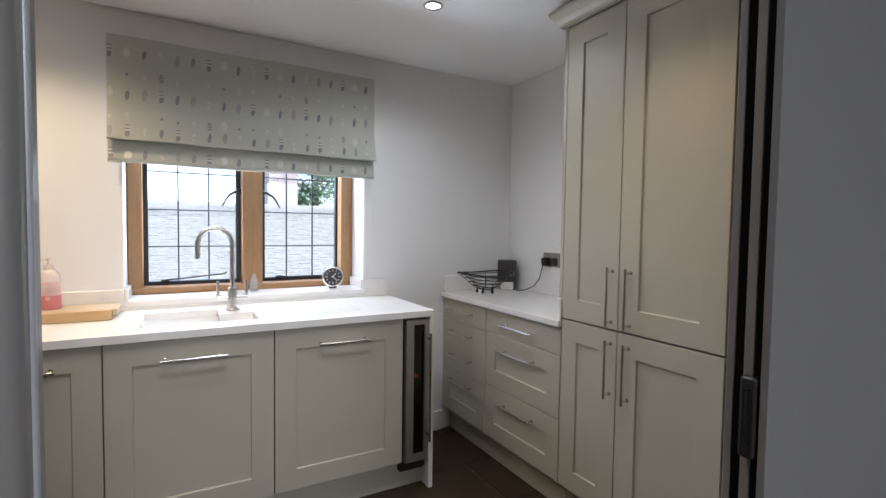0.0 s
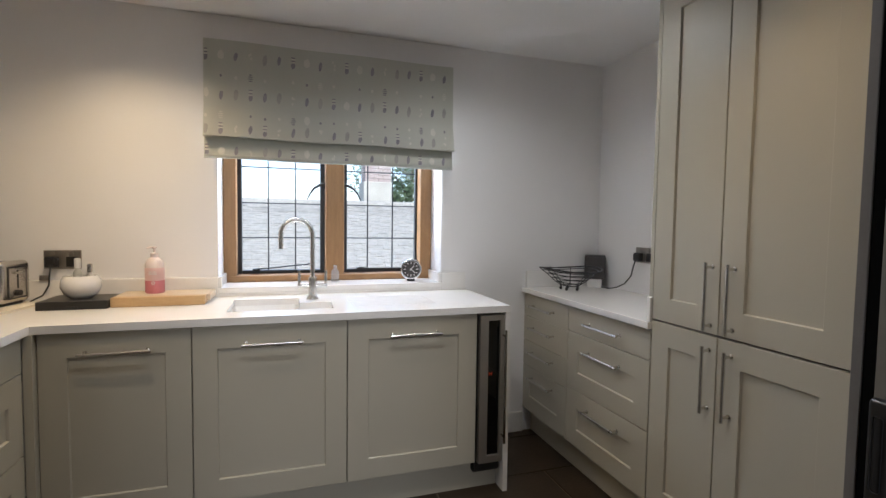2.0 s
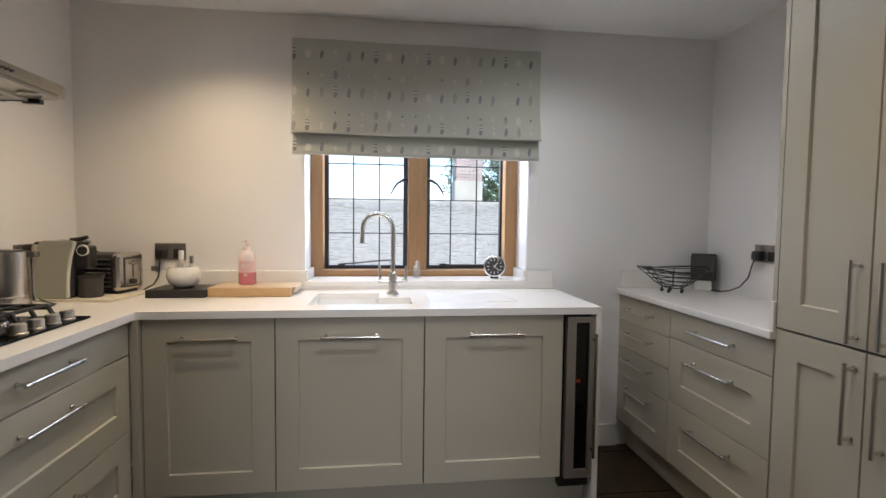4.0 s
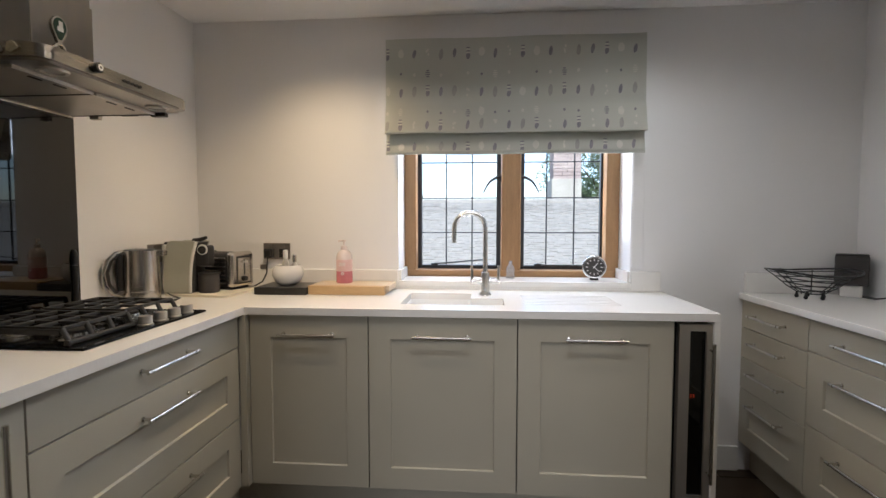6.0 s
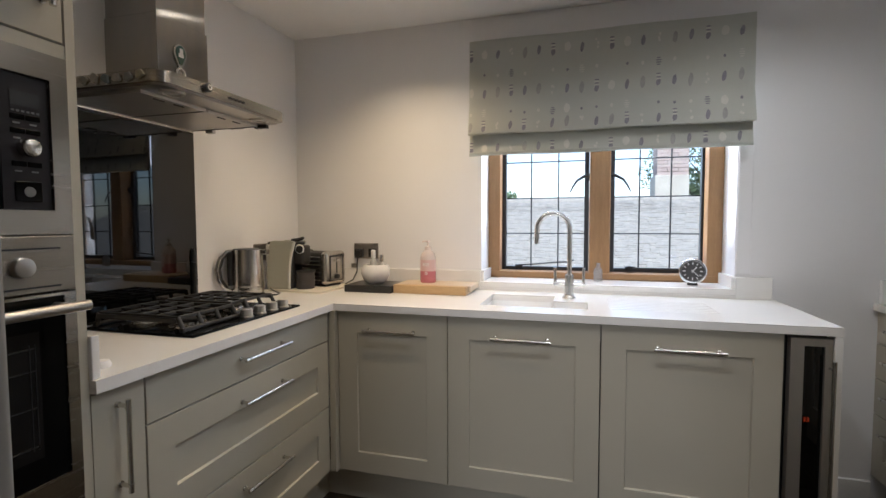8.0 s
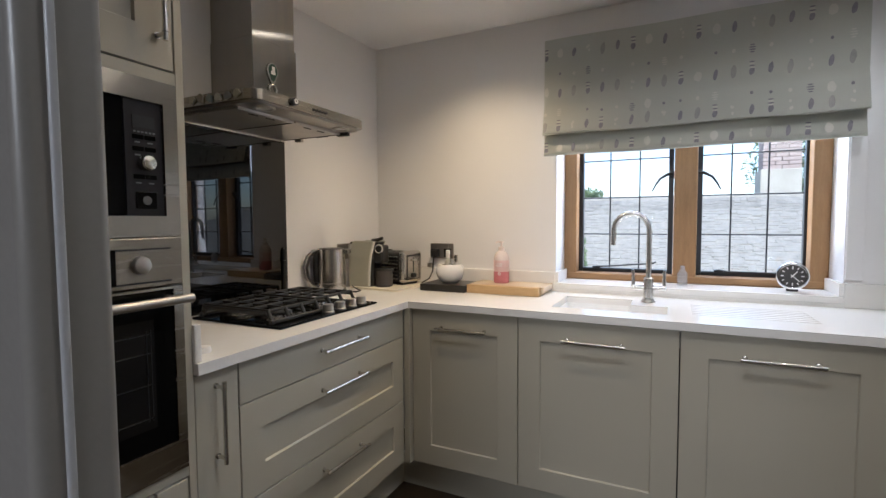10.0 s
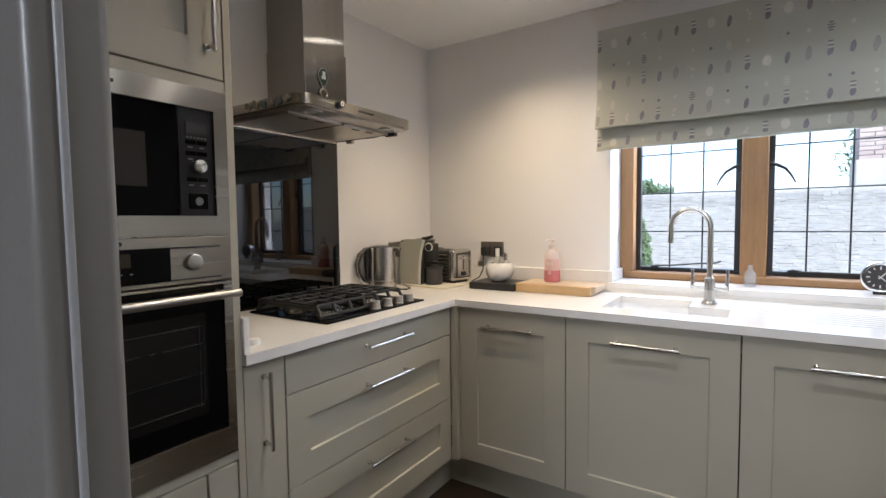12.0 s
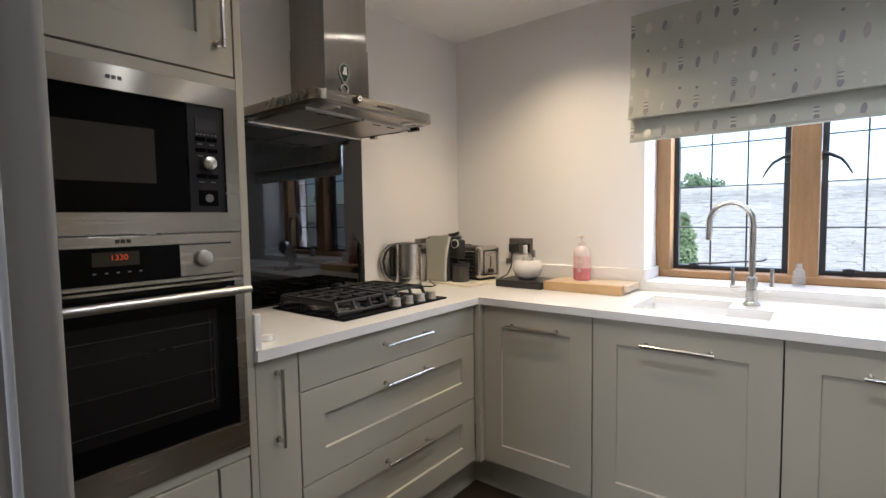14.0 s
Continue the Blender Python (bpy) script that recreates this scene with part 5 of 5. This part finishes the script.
part("end_frame", box(NEW(), (0.118, 0.1235), (-0.054, 0.054), (0.027, 0.166), 0.002), M_BPLAST, tst, "black end surround")
part("end_panel", box(NEW(), (0.1195, 0.1255), (-0.046, 0.046), (0.034, 0.158), 0.002), M_JUG, tst, "polished steel end plate")
part("lever_slot", box(NEW(), (0.125, 0.1262), (-0.004, 0.004), (0.07, 0.148)), M_BLACK, tst)
part("lever", box(NEW(), (0.124, 0.142), (-0.013, 0.013), (0.132, 0.142), 0.004), M_SATIN, tst, "steel lever")
part("browning_knob", lathe(NEW(), [(0.013, 0), (0.012, 0.012), (0, 0.013)], m=pose(0.125, 0, 0.052, 0, 90)), M_BPLAST, tst)
for y in (-0.03, 0.03):
    part("bread_slot", box(NEW(), (-0.085, 0.07), (y - 0.014, y + 0.014), (0.1815, 0.1832)), M_BLACK, tst)
part("foot", box(NEW(), (-0.11, 0.10), (-0.06, 0.06), (0, 0.014)), M_BPLAST, tst)

mill = thing("pepper_mill", pose(-1.084, -0.188, TOP) @ Matrix.Diagonal((0.6, 0.6, 1.25, 1)), "tall slim black pepper mill beside the splashback", "pepper mill")
part("body", lathe(NEW(), [(0, 0), (0.021, 0), (0.022, 0.006), (0.018, 0.03), (0.016, 0.08), (0.018, 0.13), (0.0205, 0.145), (0.0, 0.147)], seg=24), M_BPLAST, mill)
part("head", lathe(NEW(), [(0.0205, 0.147), (0.021, 0.165), (0.017, 0.185), (0.008, 0.193), (0, 0.194)], seg=24), M_BLACK, mill)
cap = thing("white_cap", pose(-0.60, -1.00, TOP), "small white plastic cap on the worktop", "cap")
part("rim", lathe(NEW(), [(0, 0), (0.020, 0), (0.021, 0.006), (0.017, 0.016), (0.0, 0.018)], seg=24), M_WPLAST, cap)

# ---- magnets on the hood ----
M_GREEN = mat("green_enamel", (0.05, 0.09, 0.07), 0.25, scale=20, bump=0)
op = thing("bottle_opener", pose(KX, -0.44, 1.768) @ Matrix.Scale(1.12, 4), "magnetic steel bottle opener with a green enamel face", "bottle opener")
pts = [(0.026 * math.sin(radians(a)), 0.082 + 0.030 * math.cos(radians(a))) for a in range(-130, 131, 20)] + [(0.006, 0.036), (-0.006, 0.036)]
b = extrude_outline(NEW(), pts, 0, 0.005, 0.001)
bmesh.ops.transform(b, matrix=Matrix(((0, 0, 1, 0), (1, 0, 0, 0), (0, 1, 0, 0), (0, 0, 0, 1))), verts=b.verts)
part("plate", b, M_NICKEL, op)
b = extrude_outline(NEW(), [(x * 0.78, (z - 0.08) * 0.8 + 0.082) for x, z in pts], 0.005, 0.006)
bmesh.ops.transform(b, matrix=Matrix(((0, 0, 1, 0), (1, 0, 0, 0), (0, 1, 0, 0), (0, 0, 0, 1))), verts=b.verts)
part("enamel", b, M_GREEN, op, "green enamel")
part("emblem", box(box(NEW(), (0.006, 0.0072), (-0.005, 0.008), (0.078, 0.098), 0.0005), (0.006, 0.0071), (-0.010, 0.010), (0.070, 0.082), 0.0005), M_WPLAST, op, "pale emblem")
part("loop", sweep(NEW(), [(0.003, 0.017 * math.cos(2 * math.pi * k / 20), 0.018 + 0.017 * math.sin(2 * math.pi * k / 20)) for k in range(20)], 0.0045, 8, True), M_NICKEL, op)
mg = thing("round_magnet", pose(CX, -0.60, 1.678, 0, 90), "round black and white magnet on the hood rim", "magnet")
part("disc", lathe(NEW(), [(0.014, 0), (0.014, 0.012), (0.011, 0.014), (0, 0.014)], seg=20), M_BLACK, mg)
part("face", lathe(NEW(), [(0.009, 0.0142), (0.009, 0.0152), (0.004, 0.0152), (0.004, 0.0142)], seg=20), M_WPLAST, mg, "white ring")
tints = [(0.45, 0.42, 0.30), (0.30, 0.31, 0.30), (0.42, 0.41, 0.38), (0.25, 0.31, 0.32), (0.44, 0.40, 0.33), (0.38, 0.36, 0.30)]
mrng = random.Random(9)
for k, c in enumerate(tints):
    mm = mat("magnet_print", c, 0.4, col2=tuple(v * 0.45 for v in c), scale=70, fine=200, var=1.0, bump=0.02)
    x = CX - 0.07 - k * 0.042
    fm = thing("fridge_magnet", pose(x, CY0, 1.674), "small colourful souvenir magnet on the hood rim", "magnet", "souvenir magnets")
    hh, lift, lean = mrng.uniform(0.012, 0.019), mrng.uniform(-0.002, 0.008), mrng.uniform(-9, 9)
    o = [(0.017 * (0.75 + 0.25 * math.cos(3 * q + k)) * math.cos(q), hh * (0.8 + 0.2 * math.sin(2 * q + k)) * math.sin(q)) for q in [2 * math.pi * j / 14 for j in range(14)]]
    b = extrude_outline(NEW(), o, 0.0, 0.007, 0.0015)
    bmesh.ops.transform(b, matrix=pose(0, 0, lift, 90) @ pose(0, 0, 0, 0, 0, lean), verts=b.verts)
    part("tile", b, mm, fm)

# ---- outside ----
ground = structure("ground", box(NEW(), (-400, 400), (YW + 0.46, 600), (-0.35, -0.15)), M_GRASS, "pale gravel yard beyond the window", "ground")
out = thing("outbuilding", pose(0, 0, 0), "low stone outbuilding with a stone-slate roof and chimney", "building")
RY0, RZ0, RY1, RZ1 = 5.4, 0.25, 8.2, 1.70
part("wall", box(NEW(), (-9, 10), (RY0 + 0.25, 11.0), (-0.15, RZ0)), M_STONE, out)
bm = NEW()
v = [bm.verts.new(p) for p in ((-9.2, RY0, RZ0 - 0.03), (10.2, RY0, RZ0 - 0.03), (10.2, RY1, RZ1 - 0.03), (-9.2, RY1, RZ1 - 0.03), (-9.2, 11.0, RZ0 - 0.03), (10.2, 11.0, RZ0 - 0.03))]
bm.faces.new((v[0], v[1], v[2], v[3]))
bm.faces.new((v[3], v[2], v[5], v[4]))
roof = part("roof", bm, M_SLATE, out, smooth=0)
ch = part("chimney", box(NEW(), (1.98, 2.62), (8.7, 9.4), (0.9, 2.2), 0.02), M_STONE, out, "pale stone chimney base")
srng = random.Random(21)
for r in range(14):
    for c in range(3 if r % 2 else 2):
        wd = 0.6 / (3 if r % 2 else 2)
        part("brick", box(NEW(), (2.02 + c * wd + 0.004, 2.02 + (c + 1) * wd - 0.004), (8.75, 9.35), (2.2 + r * 0.075, 2.268 + r * 0.075), 0.004, 1), M_BRICK, ch)
slope = math.atan2(RZ1 - RZ0, RY1 - RY0)
length = math.hypot(RZ1 - RZ0, RY1 - RY0)
slates = [mesh_of(box(NEW(), (0.003, wd - 0.003), (0, 0.26), (-0.003, 0.024), 0.003, 1), "slate", M_SLATE) for wd in (0.10, 0.14, 0.19, 0.25)]
widths = (0.10, 0.14, 0.19, 0.25)
rest = NEW()
count = 0
n_rows = int(length / 0.066)
for r in range(n_rows):
    x = -3.6 - srng.random() * 0.2
    along = length - 0.26 - r * 0.066
    if along < 0:
        break
    while x < 5.0:
        k = srng.randrange(4)
        off = along + srng.uniform(-0.022, 0.022)
        m = pose(x, RY0 + off * math.cos(slope), RZ0 + off * math.sin(slope) + srng.uniform(-0.004, 0.008), math.degrees(slope) - 6.5 + srng.uniform(-2.5, 2.5), srng.uniform(-1.5, 1.5), srng.uniform(-2.5, 2.5))
        if count < 300:
            ob = new("slate", slates[k])
            ob.parent = roof
            ob.matrix_basis = m
            count += 1
        else:
            rest.from_mesh(slates[k])
            rest.verts.ensure_lookup_table()
            nv = len(slates[k].vertices)
            for vv in rest.verts[-nv:]:
                vv.co = m @ vv.co
        x += widths[k]
part("slate_field", rest, M_SLATE, roof, smooth=0)["kind"] = "stuff"
part("ridge", rod(NEW(), (-9.2, RY1, RZ1 - 0.05), (10.2, RY1, RZ1 - 0.05), 0.09, seg=12), M_SLATE, roof)


def foliage(name, x, y, z0, h, r, n, size, label, seed):
    rg = random.Random(seed)
    t = thing(name, pose(x, y, -0.15), label, "tree" if name == "tree" else "shrub")
    bm = NEW()
    sweep(bm, [(0, 0, 0), (0.03, 0.02, z0 * 0.5), (0.0, 0.05, z0), (0.05, 0.0, z0 + h * 0.7)], [0.11, 0.09, 0.07, 0.02], 8)
    for k in range(7):
        a, zz = rg.uniform(0, 6.28), z0 + h * rg.uniform(0.0, 0.5)
        sweep(bm, [(0, 0, zz), (r * 0.4 * math.cos(a), r * 0.4 * math.sin(a), zz + h * 0.15), (r * 0.8 * math.cos(a), r * 0.8 * math.sin(a), zz + h * 0.3)], [0.04, 0.025, 0.01], 6)
    part("trunk", bm, M_BARK, t)
    bm = NEW()
    lumps = [(rg.gauss(0, r * 0.42), rg.gauss(0, r * 0.42), z0 + h * rg.uniform(0.05, 0.95), rg.uniform(0.25, 0.5) * r) for _ in range(16)]
    if name == "shrub":
        lumps = [(rg.gauss(0, r * 0.12), rg.gauss(0, r * 0.12), z0 + h * (k + 0.5) / 24, r * (0.95 - 0.6 * (k / 24) ** 2)) for k in range(24)]
    for _ in range(n):
        lx, ly, lz, lr = rg.choice(lumps)
        d = Vector((rg.gauss(0, 1), rg.gauss(0, 1), rg.gauss(0, 1))).normalized() * lr * rg.uniform(0.5, 1.1)
        c = Vector((lx, ly, lz)) + d
        u = Vector((rg.gauss(0, 1), rg.gauss(0, 1), rg.gauss(0, 1))).normalized()
        w = u.orthogonal().normalized()
        s = size * rg.uniform(0.6, 1.3)
        bm.faces.new([bm.verts.new(c + q) for q in (-u * s, w * s * 0.45, u * s, -w * s * 0.45)])
    part("crown", bm, M_LEAF, t, smooth=0)


foliage("tree", -1.9, 12.5, 1.2, 1.05, 0.8, 4000, 0.07, "leafy green tree beyond the slate roof", 1)
foliage("tree", 3.9, 12.0, 1.3, 2.8, 1.3, 6000, 0.07, "tall leafy green tree beside the chimney", 2)
foliage("tree", 6.5, 14.0, 1.3, 3.2, 1.8, 6000, 0.08, "leafy green tree beyond the outbuilding", 5)
foliage("shrub", -0.53, 4.1, 0.2, 1.18, 0.17, 9000, 0.03, "narrow green conifer shrub in the yard", 3)

# ---- floor tiles ----
fl = structure("floor", box(NEW(), (-2.6, 3.4), (-5.2, YD0), (-0.02, -0.003)), M_GROUT, "dark brown slate floor tiles", "floor")
tile = mesh_of(box(NEW(), (0.004, 0.596), (0.004, 0.396), (-0.007, 0.0), 0.002, 1), "tile", M_FLOOR)
for i in range(-2, 5):
    for j in range(-5, 2):
        if i * 0.6 + (0.3 if j % 2 else 0.0) + 0.13 > XR:
            continue
        ob = new("tile", tile)
        ob.parent = fl
        ob.location = (i * 0.6 + (0.3 if j % 2 else 0.0) + 0.13, j * 0.4 + 0.1, 0)
